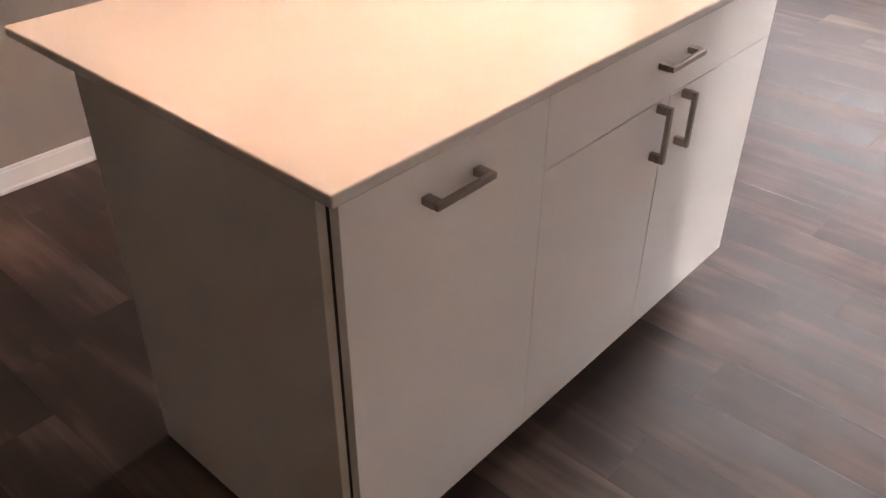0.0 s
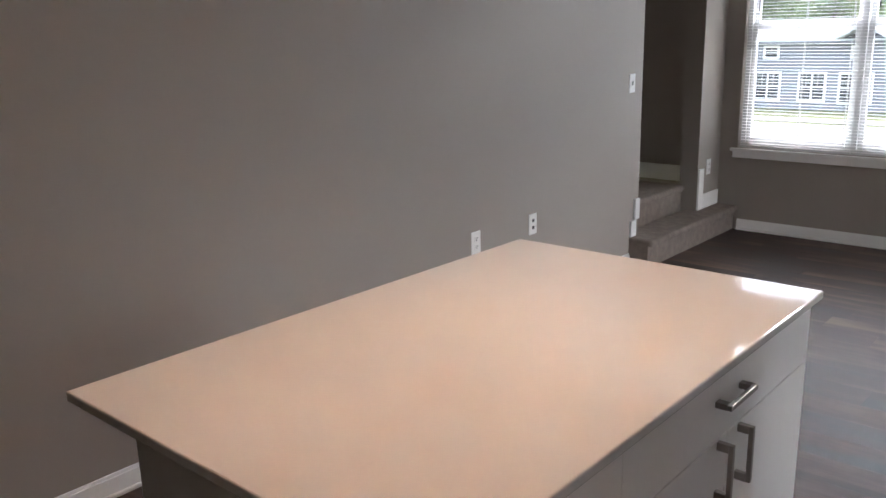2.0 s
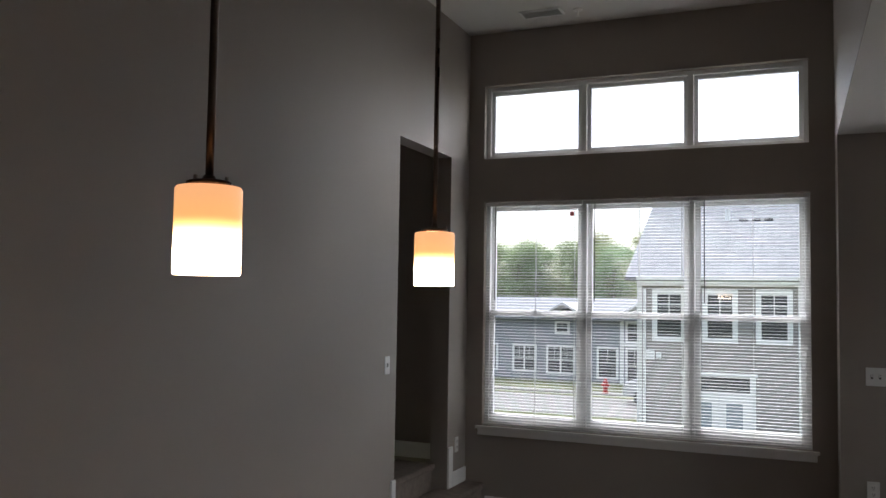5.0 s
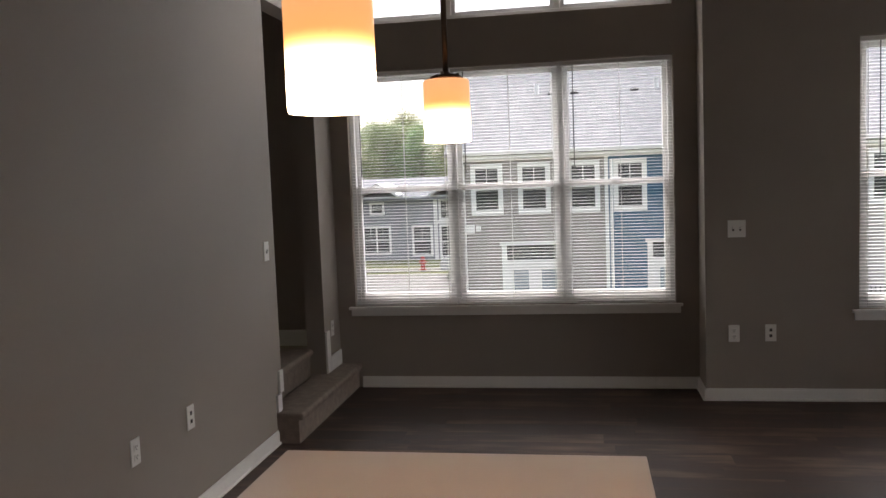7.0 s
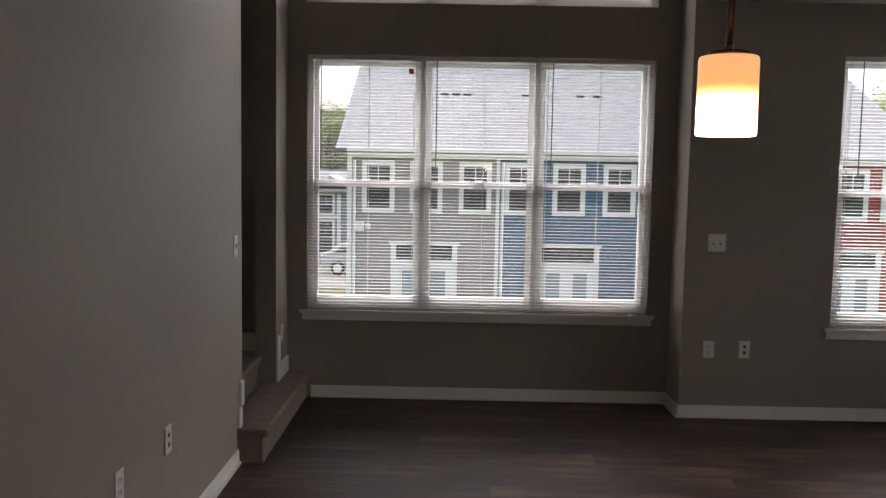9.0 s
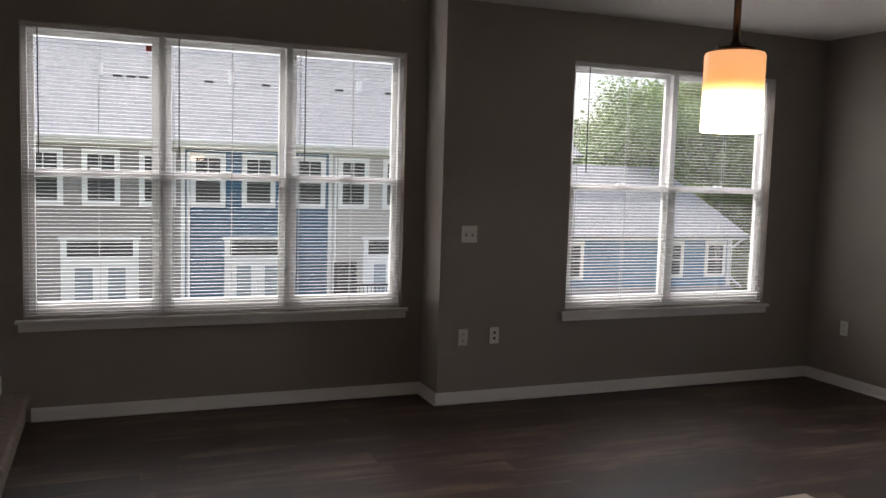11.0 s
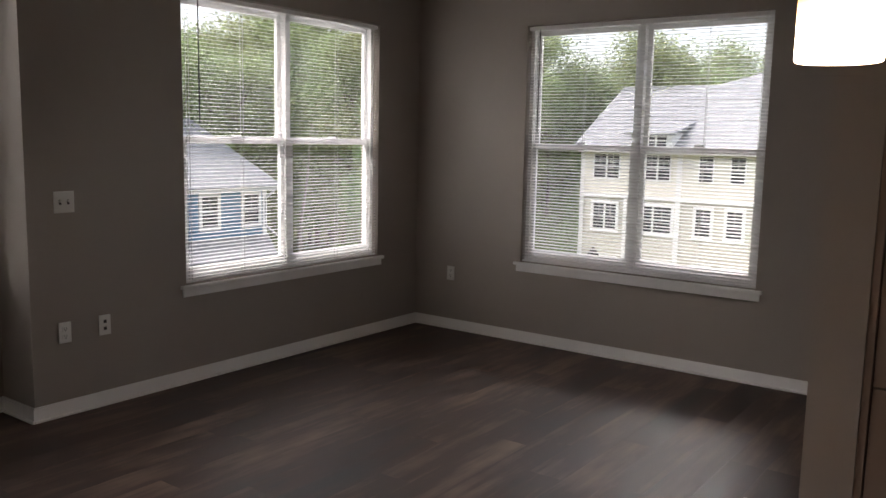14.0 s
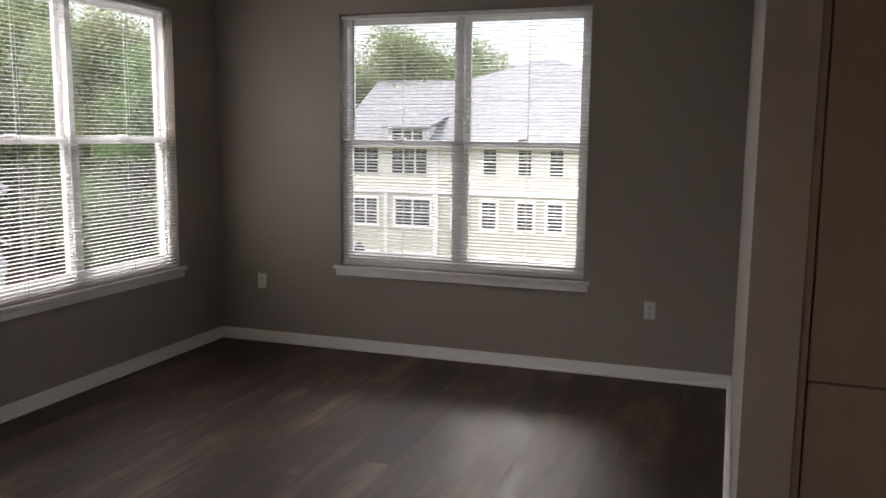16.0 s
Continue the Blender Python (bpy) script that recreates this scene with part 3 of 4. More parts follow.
def pane_dark():
    m = bpy.data.materials.new("house_window_glass")
    m.use_nodes = True
    n, l = m.node_tree.nodes, m.node_tree.links
    b = n["Principled BSDF"]
    tc, ns, r = n.new("ShaderNodeTexCoord"), n.new("ShaderNodeTexNoise"), n.new("ShaderNodeValToRGB")
    ns.inputs["Scale"].default_value = 1.2
    r.color_ramp.elements[0].color, r.color_ramp.elements[1].color = (0.02, 0.022, 0.025, 1), (0.09, 0.095, 0.10, 1)
    l.new(tc.outputs["Object"], ns.inputs["Vector"])
    l.new(ns.outputs["Fac"], r.inputs[0])
    l.new(r.outputs[0], b.inputs["Base Color"])
    b.inputs["Roughness"].default_value = 0.08
    return m


DARK_GLASS = pane_dark()
CURTAIN = mat("door_glass_with_blind", 0.15, color=(0.30, 0.36, 0.40), scale=2, vary=0.2)


def shingles():
    m = bpy.data.materials.new("roof_shingles")
    m.use_nodes = True
    n, l = m.node_tree.nodes, m.node_tree.links
    b = n["Principled BSDF"]
    b.inputs["Roughness"].default_value = 0.9
    tc, br, ns = n.new("ShaderNodeTexCoord"), n.new("ShaderNodeTexBrick"), n.new("ShaderNodeTexNoise")
    br.inputs["Scale"].default_value = 1.0
    br.inputs["Brick Width"].default_value, br.inputs["Row Height"].default_value = 0.34, 0.17
    br.inputs["Mortar Size"].default_value = 0.012
    br.inputs["Color1"].default_value, br.inputs["Color2"].default_value = (0.27, 0.28, 0.30, 1), (0.21, 0.22, 0.235, 1)
    br.inputs["Mortar"].default_value = (0.13, 0.135, 0.145, 1)
    ns.inputs["Scale"].default_value, ns.inputs["Detail"].default_value = 3.0, 5
    mx = n.new("ShaderNodeMix")
    mx.data_type, mx.blend_type = "RGBA", "OVERLAY"
    mx.inputs[0].default_value = 0.35
    l.new(tc.outputs["UV"], br.inputs["Vector"])
    l.new(tc.outputs["Object"], ns.inputs["Vector"])
    l.new(br.outputs["Color"], mx.inputs[6])
    l.new(ns.outputs["Fac"], mx.inputs[7])
    l.new(mx.outputs[2], b.inputs["Base Color"])
    return m


SHINGLE = shingles()


def leaves(name, color):
    m = bpy.data.materials.new(name)
    m.use_nodes = True
    n, l = m.node_tree.nodes, m.node_tree.links
    b = n["Principled BSDF"]
    g, oi = n.new("ShaderNodeNewGeometry"), n.new("ShaderNodeObjectInfo")
    hs = n.new("ShaderNodeHueSaturation")
    hs.inputs["Color"].default_value = (*color, 1)
    r1, r2 = n.new("ShaderNodeMapRange"), n.new("ShaderNodeMapRange")
    r1.inputs["To Min"].default_value, r1.inputs["To Max"].default_value = 0.55, 1.6
    r2.inputs["To Min"].default_value, r2.inputs["To Max"].default_value = 0.47, 0.53
    l.new(g.outputs["Random Per Island"], r1.inputs["Value"])
    l.new(oi.outputs["Random"], r2.inputs["Value"])
    l.new(r1.outputs[0], hs.inputs["Value"])
    l.new(r2.outputs[0], hs.inputs["Hue"])
    l.new(hs.outputs[0], b.inputs["Base Color"])
    b.inputs["Roughness"].default_value = 0.7
    b.inputs["Specular IOR Level"].default_value = 0.2
    tr, add = n.new("ShaderNodeBsdfTranslucent"), n.new("ShaderNodeAddShader")
    l.new(hs.outputs[0], tr.inputs["Color"])
    l.new(b.outputs[0], add.inputs[0])
    l.new(tr.outputs[0], add.inputs[1])
    l.new(add.outputs[0], n["Material Output"].inputs["Surface"])
    return m


LEAF = leaves("leaves", (0.12, 0.165, 0.078))
LEAF2 = leaves("olive_leaves", (0.135, 0.16, 0.08))


# ---- outside: ground ----
def ground_height(x, y):
    """The lot lies a storey below the room and falls away to the woods beyond it."""
    east = max(0.0, min(1.0, (x - 15.0) / 9.0))
    return -3.1 - 4.6 * east * east * (3 - 2 * east)


bm = bmesh.new()
xs = [-900, -200, -80, -40, -20, -8, 0, 8, 14] + [15 + i for i in range(0, 11)] + [30, 40, 60, 100, 200, 900]
ys = [-900, -200, -60, -20, 0, 10, 20, 25, 30, 36, 44, 60, 100, 200, 900]
grid = [[bm.verts.new((x, y, ground_height(x, y))) for x in xs] for y in ys]
for r0, r1 in zip(grid, grid[1:]):
    for i in range(len(xs) - 1):
        bm.faces.new((r0[i], r0[i + 1], r1[i + 1], r1[i]))
structure("ground", bm, GRASS, "patchy grass ground falling towards the woods", "ground")
CLAY = mat("bare_clay", 0.95, color=(0.36, 0.20, 0.11), scale=0.8, vary=0.3, grain=9, bump=0.4)
structure("dirt", boxes((36.5, 41.0, -7.9, 44.0, 47.5, -7.6), bevel=0.1), CLAY, "patch of bare orange clay by the woods", "dirt")
structure("road", boxes((-60, 34, -3.25, 6, 40.5, -3.085)), ASPHALT, "pale asphalt street between the houses", "road")
structure("pavement", boxes((-60, 41.6, -3.25, 6, 43.0, -3.07)), ASPHALT, "pale concrete pavement beside the street", "pavement")


# ---- outside: houses (local x along the front, -y towards the viewer) ----
def lap_siding(x0, x1, y, z0, z1, lap=0.15):
    """Overlapping boards on a front wall."""
    bm = bmesh.new()
    z = z0
    while z < z1 - 0.01:
        t = min(z + lap, z1)
        a = [bm.verts.new(p) for p in ((x0, y - 0.018, z), (x1, y - 0.018, z), (x1, y - 0.002, t), (x0, y - 0.002, t), (x0, y, z), (x1, y, z))]
        bm.faces.new(a[:4])
        bm.faces.new((a[4], a[5], a[1], a[0]))
        z = t
    return bm


def house_window(parent, x0, x1, z0, z1, y, trim=0.10, bars=True, twin=1):
    """A trimmed sash window on a front wall."""
    w = part("window", boxes((x0, y - 0.05, z0, x0 + trim, y - 0.003, z1), (x1 - trim, y - 0.05, z0, x1, y - 0.003, z1),
                             (x0 + trim, y - 0.05, z0, x1 - trim, y - 0.003, z0 + trim), (x0 + trim, y - 0.05, z1 - trim, x1 - trim, y - 0.003, z1)), HOUSE_TRIM, parent)
    a, b, c, d = x0 + trim, x1 - trim, z0 + trim, z1 - trim
    part("pane", boxes((a, y - 0.024, c, b, y - 0.019, d)), DARK_GLASS, w)
    rows = [(a, y - 0.034, (c + d) / 2 - 0.025, b, y - 0.025, (c + d) / 2 + 0.025)]
    for k in range(1, twin):
        xm = a + (b - a) * k / twin
        rows.append((xm - 0.05, y - 0.037, c, xm + 0.05, y - 0.025, d))
    if bars:
        for k in range(twin):
            xm = a + (b - a) * (k + 0.5) / twin
            rows.append((xm - 0.012, y - 0.031, (c + d) / 2 + 0.025, xm + 0.012, y - 0.025, d))
            rows.append((a + (b - a) * k / twin, y - 0.030, (c + 3 * d) / 4 - 0.012, a + (b - a) * (k + 1) / twin, y - 0.025, (c + 3 * d) / 4 + 0.012))
    part("muntin", boxes(*rows), HOUSE_TRIM, w)


def french_door(parent, x0, x1, z0, z1, y):
    """Two glazed leaves under a transom, in white trim."""
    t, tz = 0.16, z1 - 0.62
    d = part("door", boxes((x0, y - 0.06, z0, x0 + t, y - 0.003, z1), (x1 - t, y - 0.06, z0, x1, y - 0.003, z1), (x0 - 0.06, y - 0.08, z1, x1 + 0.06, y - 0.003, z1 + 0.10),
                           (x0 + t, y - 0.06, tz, x1 - t, y - 0.003, tz + 0.16)), HOUSE_TRIM, parent, "white glazed double door with a transom")
    part("pane", boxes((x0 + t, y - 0.02, tz + 0.16, x1 - t, y - 0.015, z1)), DARK_GLASS, d)
    m = (x0 + x1) / 2
    for a, b in ((x0 + t, m - 0.004), (m + 0.004, x1 - t)):
        s = 0.2
        part("leaf", boxes((a, y - 0.05, z0, a + s, y - 0.01, tz), (b - s, y - 0.05, z0, b, y - 0.01, tz), (a + s, y - 0.05, z0, b - s, y - 0.01, z0 + 0.25),
                           (a + s, y - 0.05, tz - 0.16, b - s, y - 0.01, tz)), HOUSE_TRIM, d)
        part("pane", boxes((a + s, y - 0.03, z0 + 0.25, b - s, y - 0.025, tz - 0.16)), CURTAIN, d)


def roof_mesh(faces):
    """Slabs from quads or triangles, with shingle rows laid along each slope."""
    bm = bmesh.new()
    uv = bm.loops.layers.uv.new("UVMap")
    for f in faces:
        vs = [Vector(p) for p in f]
        n = (vs[1] - vs[0]).cross(vs[2] - vs[0]).normalized()
        along = Vector((0, 0, 1)).cross(n).normalized()
        up = n.cross(along)
        top = bm.faces.new([bm.verts.new(v) for v in vs])
        bot = bm.faces.new([bm.verts.new(v - n * 0.12) for v in reversed(vs)])
        tv, bv = list(top.verts), list(reversed(bot.verts))
        sides = [bm.faces.new((tv[i], bv[i], bv[(i + 1) % len(tv)], tv[(i + 1) % len(tv)])) for i in range(len(tv))]
        for g in (top, bot, *sides):
            for lp in g.loops:
                lp[uv].uv = (lp.vert.co.dot(along), lp.vert.co.dot(up))
    return bm


def town_house(x0, x1, color, label, wins, door, left_end=False, right_end=False, pipe=None, vents=()):
    """One house of the terrace: front at y = 26, eave at 2.4 m, ridge along x."""
    y, ze, zr, dep, zg = 26.0, 2.4, 5.84, 6.6, -3.2
    h = empty("town_house", pose(0, 0, 0), label, "house", "terrace across the lawn")
    part("wall", boxes((x0, y + 0.001, zg, x1, y + 2 * dep, ze - 0.02)), color, h)
    part("siding", lap_siding(x0, x1, y, zg, ze - 0.3), color, h)
    part("fascia", boxes((x0, y - 0.30, ze - 0.26, x1, y - 0.20, ze - 0.03), (x0, y - 0.20, ze - 0.30, x1, y, ze - 0.26)), HOUSE_TRIM, h)
    part("gutter", boxes((x0, y - 0.42, ze - 0.14, x1, y - 0.301, ze - 0.02), bevel=0.02), HOUSE_TRIM, h)
    l, r = x0 - (0.35 if left_end else 0), x1 + (0.35 if right_end else 0)
    part("roof", roof_mesh((((l, y - 0.36, ze - 0.05), (r, y - 0.36, ze - 0.05), (r, y + dep, zr), (l, y + dep, zr)),
                            ((r, y + 2 * dep + 0.36, ze - 0.05), (l, y + 2 * dep + 0.36, ze - 0.05), (l, y + dep, zr), (r, y + dep, zr)))), SHINGLE, h)
    for flag, x, s in ((left_end, x0, -1), (right_end, x1, 1)):
        if flag:
            bm = bmesh.new()
            v = [bm.verts.new(p) for p in ((x, y, ze - 0.05), (x, y + 2 * dep, ze - 0.05), (x, y + dep, zr - 0.15))]
            bm.faces.new(v)
            part("gable", bm, color, h)
    cb = [(x0 - (0.03 if left_end else -0.001), y - 0.045, zg, x0 + 0.11, y - 0.02, ze - 0.3)]
    if right_end:
        cb.append((x1 - 0.11, y - 0.045, zg, x1 + 0.03, y - 0.02, ze - 0.3))
    part("corner_board", boxes(*cb), HOUSE_TRIM, h)
    bm = bmesh.new()
    tube(bm, (x0 + 0.2, y - 0.08, zg), (x0 + 0.2, y - 0.08, ze - 0.4), 0.045, seg=8)
    part("downspout", bm, HOUSE_TRIM, h)
    for wx in wins:
        house_window(h, wx, wx + 1.0, 0.41, 2.0, y - 0.018, 0.15)
    if door:
        french_door(h, door[0], door[1], -2.65, -0.56, y - 0.018)
    yy, zz = y + dep * 0.575, ze + (zr - ze) * 0.575
    if pipe is not None:
        bm = bmesh.new()
        tube(bm, (pipe, yy, zz - 0.1), (pipe, yy, zz + 0.42), 0.085, seg=10)
        part("vent_pipe", bm, HOUSE_TRIM, h)
    for vx in vents:
        part("roof_vent", boxes((vx - 0.14, yy - 0.15, zz - 0.15, vx + 0.14, yy + 0.10, zz + 0.07), bevel=0.02), BLACK_METAL, h)
    return h


town_house(-2.0, 2.54, S_GREY, "taupe clapboard terrace house with a grey shingle roof", (-1.57, -0.10, 1.40), (-0.66, 1.39), left_end=True,
           pipe=0.37, vents=(0.88, 1.28, 1.67))
town_house(2.54, 6.91, S_BLUE, "dark blue clapboard terrace house with a grey shingle roof", (2.80, 4.27, 5.81), (3.78, 5.76),
           pipe=4.45, vents=(3.71, 5.60, 6.18))
town_house(6.91, 11.2, S_GREIGE, "pale greige clapboard terrace house with a grey shingle roof", (7.20, 8.65, 10.05), (8.06, 10.0),
           pipe=8.92, vents=(8.16, 10.0, 10.45))
town_house(11.2, 15.4, S_RED, "red clapboard terrace house with a grey shingle roof", (11.45, 12.9, 14.3), (12.5, 14.4), right_end=True,
           pipe=13.2, vents=(12.4, 14.1))

tagged(part("meter_box", boxes((-1.75, 25.86, -0.15, -1.5, 25.98, 0.12), (-1.45, 25.9, -0.1, -1.3, 25.98, 0.08), bevel=0.01), HOUSE_TRIM), "small grey meter boxes on the taupe house wall", "meter box")

deck = empty("deck", pose(0, 0, 0), "small deck with a black metal railing", "deck")
part("platform", boxes((7.0, 23.6, -3.12, 11.2, 25.97, -2.66)), HOUSE_TRIM, deck)
part("top_rail", boxes((7.0, 23.62, -1.70, 11.2, 23.67, -1.65), (7.0, 23.62, -2.56, 11.2, 23.66, -2.52)), BLACK_METAL, deck)
for i in range(36):
    part("baluster", boxes((7.05 + i * 0.117, 23.63, -2.66, 7.07 + i * 0.117, 23.65, -1.70)), BLACK_METAL, deck)
bm = bmesh.new()
for i in range(9):
    box(bm, 6.98 + 0.012 * i, 25.0, -2.65 + i * 0.17, 7.62 - 0.004 * i, 25.5, -2.53 + i * 0.17)
box(bm, 7.0, 25.03, -2.66, 7.55, 25.47, -1.2)
tagged(part("outdoor_unit", bm, BLACK_METAL), "dark slatted outdoor unit beside the house wall", "outdoor unit")

# far slate house beyond the street
far = empty("far_house", pose(0, 0, 0), "long slate-grey two-storey house with white trim", "house")
part("wall", boxes((-26, 48.001, -3.2, 3, 57, 0.55)), S_SLATE, far)
part("siding", lap_siding(-26, 3, 48, -3.2, 0.5, 0.2), S_SLATE, far)
part("fascia", boxes((-26.3, 47.5, 0.45, 3.3, 47.99, 0.68)), HOUSE_TRIM, far)
part("roof", roof_mesh((((-26.4, 47.4, 0.56), (3.4, 47.4, 0.56), (3.4, 52.5, 1.75), (-26.4, 52.5, 1.75)),
                        ((3.4, 57.6, 0.56), (-26.4, 57.6, 0.56), (-26.4, 52.5, 1.75), (3.4, 52.5, 1.75)))), SHINGLE, far)
for gx in (-24.0, -9.9, -5.6):
    part("gable", roof_mesh((((gx - 1.3, 47.0, 0.75), (gx, 47.0, 1.5), (gx, 50.5, 1.5), (gx - 1.3, 50.5, 0.75)),
                             ((gx, 47.0, 1.5), (gx + 1.3, 47.0, 0.75), (gx + 1.3, 50.5, 0.75), (gx, 50.5, 1.5)))), HOUSE_TRIM, far)
for wx, ww, z0, z1, tw in ((-20.4, 1.6, -2.7, -1.05, 2), (-17.6, 1.6, -2.7, -1.05, 2), (-15.6, 1.5, -2.7, -1.05, 2), (-13.2, 1.5, -2.7, -1.05, 2), (-11.1, 1.75, -2.75, -1.05, 2),
                           (-8.1, 1.25, -2.9, -1.05, 1), (-6.45, 1.0, -0.8, 0.45, 1), (-6.45, 1.0, -3.1, -1.05, 1), (-4.4, 1.5, -2.7, -1.05, 2),
                           (-10.6, 0.9, -0.4, 0.35, 1), (-15.2, 0.9, -0.4, 0.35, 1), (-19.0, 0.9, -0.4, 0.35, 1)):
    house_window(far, wx, wx + ww, z0, z1, 47.98, 0.13, True, tw)
part("corner_board", boxes((-6.75, 47.90, -3.2, -6.55, 47.96, 0.45), (-5.3, 47.90, -3.2, -5.1, 47.96, 0.45), (-6.75, 47.88, -1.0, -5.1, 47.955, -0.82)), HOUSE_TRIM, far)

hyd = empty("fire_hydrant", pose(-6.4, 42.3, -3.07), "red fire hydrant on the pavement", "hydrant")
bm = bmesh.new()
lathe(bm, ((0.16, 0.0), (0.16, 0.05), (0.11, 0.06), (0.11, 0.5), (0.15, 0.52), (0.15, 0.56), (0.12, 0.55), (0.06, 0.72), (0.0, 0.74)), 14)
part("barrel", bm, HYDRANT, hyd)
bm = bmesh.new()
tube(bm, (-0.2, 0, 0.4), (0.2, 0, 0.4), 0.055)
tube(bm, (0, -0.2, 0.36), (0, 0, 0.36), 0.07)
part("outlet_cap", bm, HYDRANT, hyd)


def car(m):
    c = empty("parked_car", m, "silver car parked on the street", "car")
    prof = ((-2.15, 0.35), (-2.2, 0.7), (-2.1, 0.92), (-1.75, 0.98), (-1.2, 1.4), (0.35, 1.44), (1.1, 0.98), (2.0, 0.86), (2.2, 0.55), (2.2, 0.35))
    bm = bmesh.new()
    ends = [[bm.verts.new((x, s * (0.86 if z < 1.1 else 0.68), z)) for x, z in prof] for s in (-1, 1)]
    n = len(prof)
    for i in range(n):
        bm.faces.new((ends[0][i], ends[0][(i + 1) % n], ends[1][(i + 1) % n], ends[1][i]))
    bm.faces.new(list(reversed(ends[0])))
    bm.faces.new(ends[1])
    bmesh.ops.bevel(bm, geom=list(bm.edges), offset=0.05, segments=2, affect="EDGES")
    part("body", bm, CAR_PAINT, c)
    for s in (-1, 1):
        bm = bmesh.new()
        v = [bm.verts.new(p) for p in ((-1.5, s * 0.85, 1.02), (0.85, s * 0.85, 1.02), (0.3, s * 0.72, 1.36), (-1.15, s * 0.72, 1.36))]
        bm.faces.new(v)
        part("side_window", bm, DARK_GLASS, c)
        for x in (-1.35, 1.35):
            bm = bmesh.new()
            tube(bm, (x, s * 0.70, 0.33), (x, s * 0.90, 0.33), 0.33, seg=20)
            w = part("wheel", bm, TYRE, c)
            bm = bmesh.new()
            tube(bm, (x, s * 0.895, 0.33), (x, s * 0.91, 0.33), 0.2, seg=16)
            part("rim", bm, HOUSE_TRIM, w)
    return c


car(pose(-2.7, 39.4, -3.085, 0, 0, 4))

# blue cottage down the slope
cot = empty("blue_house", pose(0, 0, 0), "light blue house with a grey roof and porch", "house")
part("wall", boxes((15.9, 36.001, -7.7, 31.3, 46, -1.15)), S_SKY, cot)
part("siding", lap_siding(15.9, 31.3, 36, -7.7, -1.3, 0.16), S_SKY, cot)
part("fascia", boxes((15.5, 35.5, -1.42, 31.9, 35.99, -1.18)), HOUSE_TRIM, cot)
part("roof", roof_mesh((((15.4, 35.4, -1.2), (32.0, 35.4, -1.2), (30.2, 41, 2.32), (15.4, 41, 2.32)),
                        ((32.0, 46.6, -1.2), (15.4, 46.6, -1.2), (15.4, 41, 2.32), (30.2, 41, 2.32)),
                        ((32.0, 35.4, -1.2), (32.0, 46.6, -1.2), (30.2, 41, 2.32)))), SHINGLE, cot)
part("corner_board", boxes((31.05, 35.93, -7.7, 31.34, 35.975, -1.42)), HOUSE_TRIM, cot)
bm = bmesh.new()
tube(bm, (31.7, 35.6, -1.4), (31.2, 35.85, -1.9), 0.06, seg=8)
tube(bm, (31.2, 35.85, -1.9), (31.2, 35.85, -3.4), 0.06, seg=8)
tube(bm, (31.2, 35.85, -3.4), (31.6, 35.4, -3.9), 0.06, seg=8)
part("downspout", bm, HOUSE_TRIM, cot)
for wx in (20.9, 26.88, 29.6):
    house_window(cot, wx, wx + 1.36, -3.41, -1.49, 35.98, 0.2)
part("porch_roof", roof_mesh((((15.4, 33.2, -4.5), (29.6, 33.2, -4.5), (31.5, 35.97, -3.9), (15.4, 35.97, -3.7)),)), SHINGLE, cot)
part("porch_fascia", boxes((15.4, 33.2, -4.85, 29.5, 33.3, -4.6)), HOUSE_TRIM, cot)
for px in (16.5, 20.8, 25.1, 29.3):
    part("porch_post", boxes((px - 0.12, 33.3, -7.72, px + 0.12, 33.54, -4.6), bevel=0.01), HOUSE_TRIM, cot)

# cream terrace on the far side, seen through the end window: local x runs towards -y, local -y towards the room
YT = 21.5
ter = empty("cream_terrace", pose(40, YT, 0, 0, 0, -90), "cream and olive three-storey terrace with grey roofs", "house")
part("wall", boxes((0, 0.001, -8.0, 26, 11, 1.15)), S_OLIVE, ter)
part("siding", lap_siding(0, 26, 0, -8.0, -1.25, 0.17), S_OLIVE, ter)
part("upper_siding", lap_siding(0, 26, -0.03, -1.22, 1.0, 0.17), S_CREAM, ter, "cream upper storey boards")
part("band", boxes((0, -0.09, -1.33, 26, -0.035, -1.16), (0, -0.5, 0.98, 26.3, -0.002, 1.16)), HOUSE_TRIM, ter)
part("corner_board", boxes((0.0, -0.10, -8, 0.22, -0.052, 0.98), (5.15, -0.10, -8, 5.4, -0.052, 0.98), (2.45, -0.08, -8, 2.65, -0.052, -1.33)), HOUSE_TRIM, ter)
part("roof", roof_mesh((((-0.4, -0.55, 1.15), (26.4, -0.55, 1.15), (26.4, 6, 4.65), (-0.5, 6, 4.65)),
                        ((26.4, 12.5, 1.15), (-0.4, 12.5, 1.15), (-0.5, 6, 4.65), (26.4, 6, 4.65)),
                        ((4.7, 5.98, 4.62), (13.1, 5.98, 4.62), (8.9, 9.2, 6.1)),
                        ((13.1, 5.98, 4.62), (8.9, 12.4, 4.62), (8.9, 9.2, 6.1)), ((8.9, 12.4, 4.62), (4.7, 5.98, 4.62), (8.9, 9.2, 6.1)))), SHINGLE, ter)
part("dormer", boxes((2.85, -0.45, 1.17, 4.95, 2.0, 2.0), bevel=0.01), HOUSE_TRIM, ter)
part("dormer_roof", roof_mesh((((2.6, -0.75, 2.0), (5.2, -0.75, 2.0), (5.2, 2.8, 2.75), (2.6, 2.8, 2.75)),)), SHINGLE, ter)
house_window(ter, 3.0, 4.8, 1.25, 1.95, -0.46, 0.1, False, 3)
for vx, vz in ((12.4, 2.85),):
    part("roof_vent", boxes((vx, 2.6, vz - 0.1, vx + 0.4, 3.0, vz + 0.3), bevel=0.02), BLACK_METAL, ter)
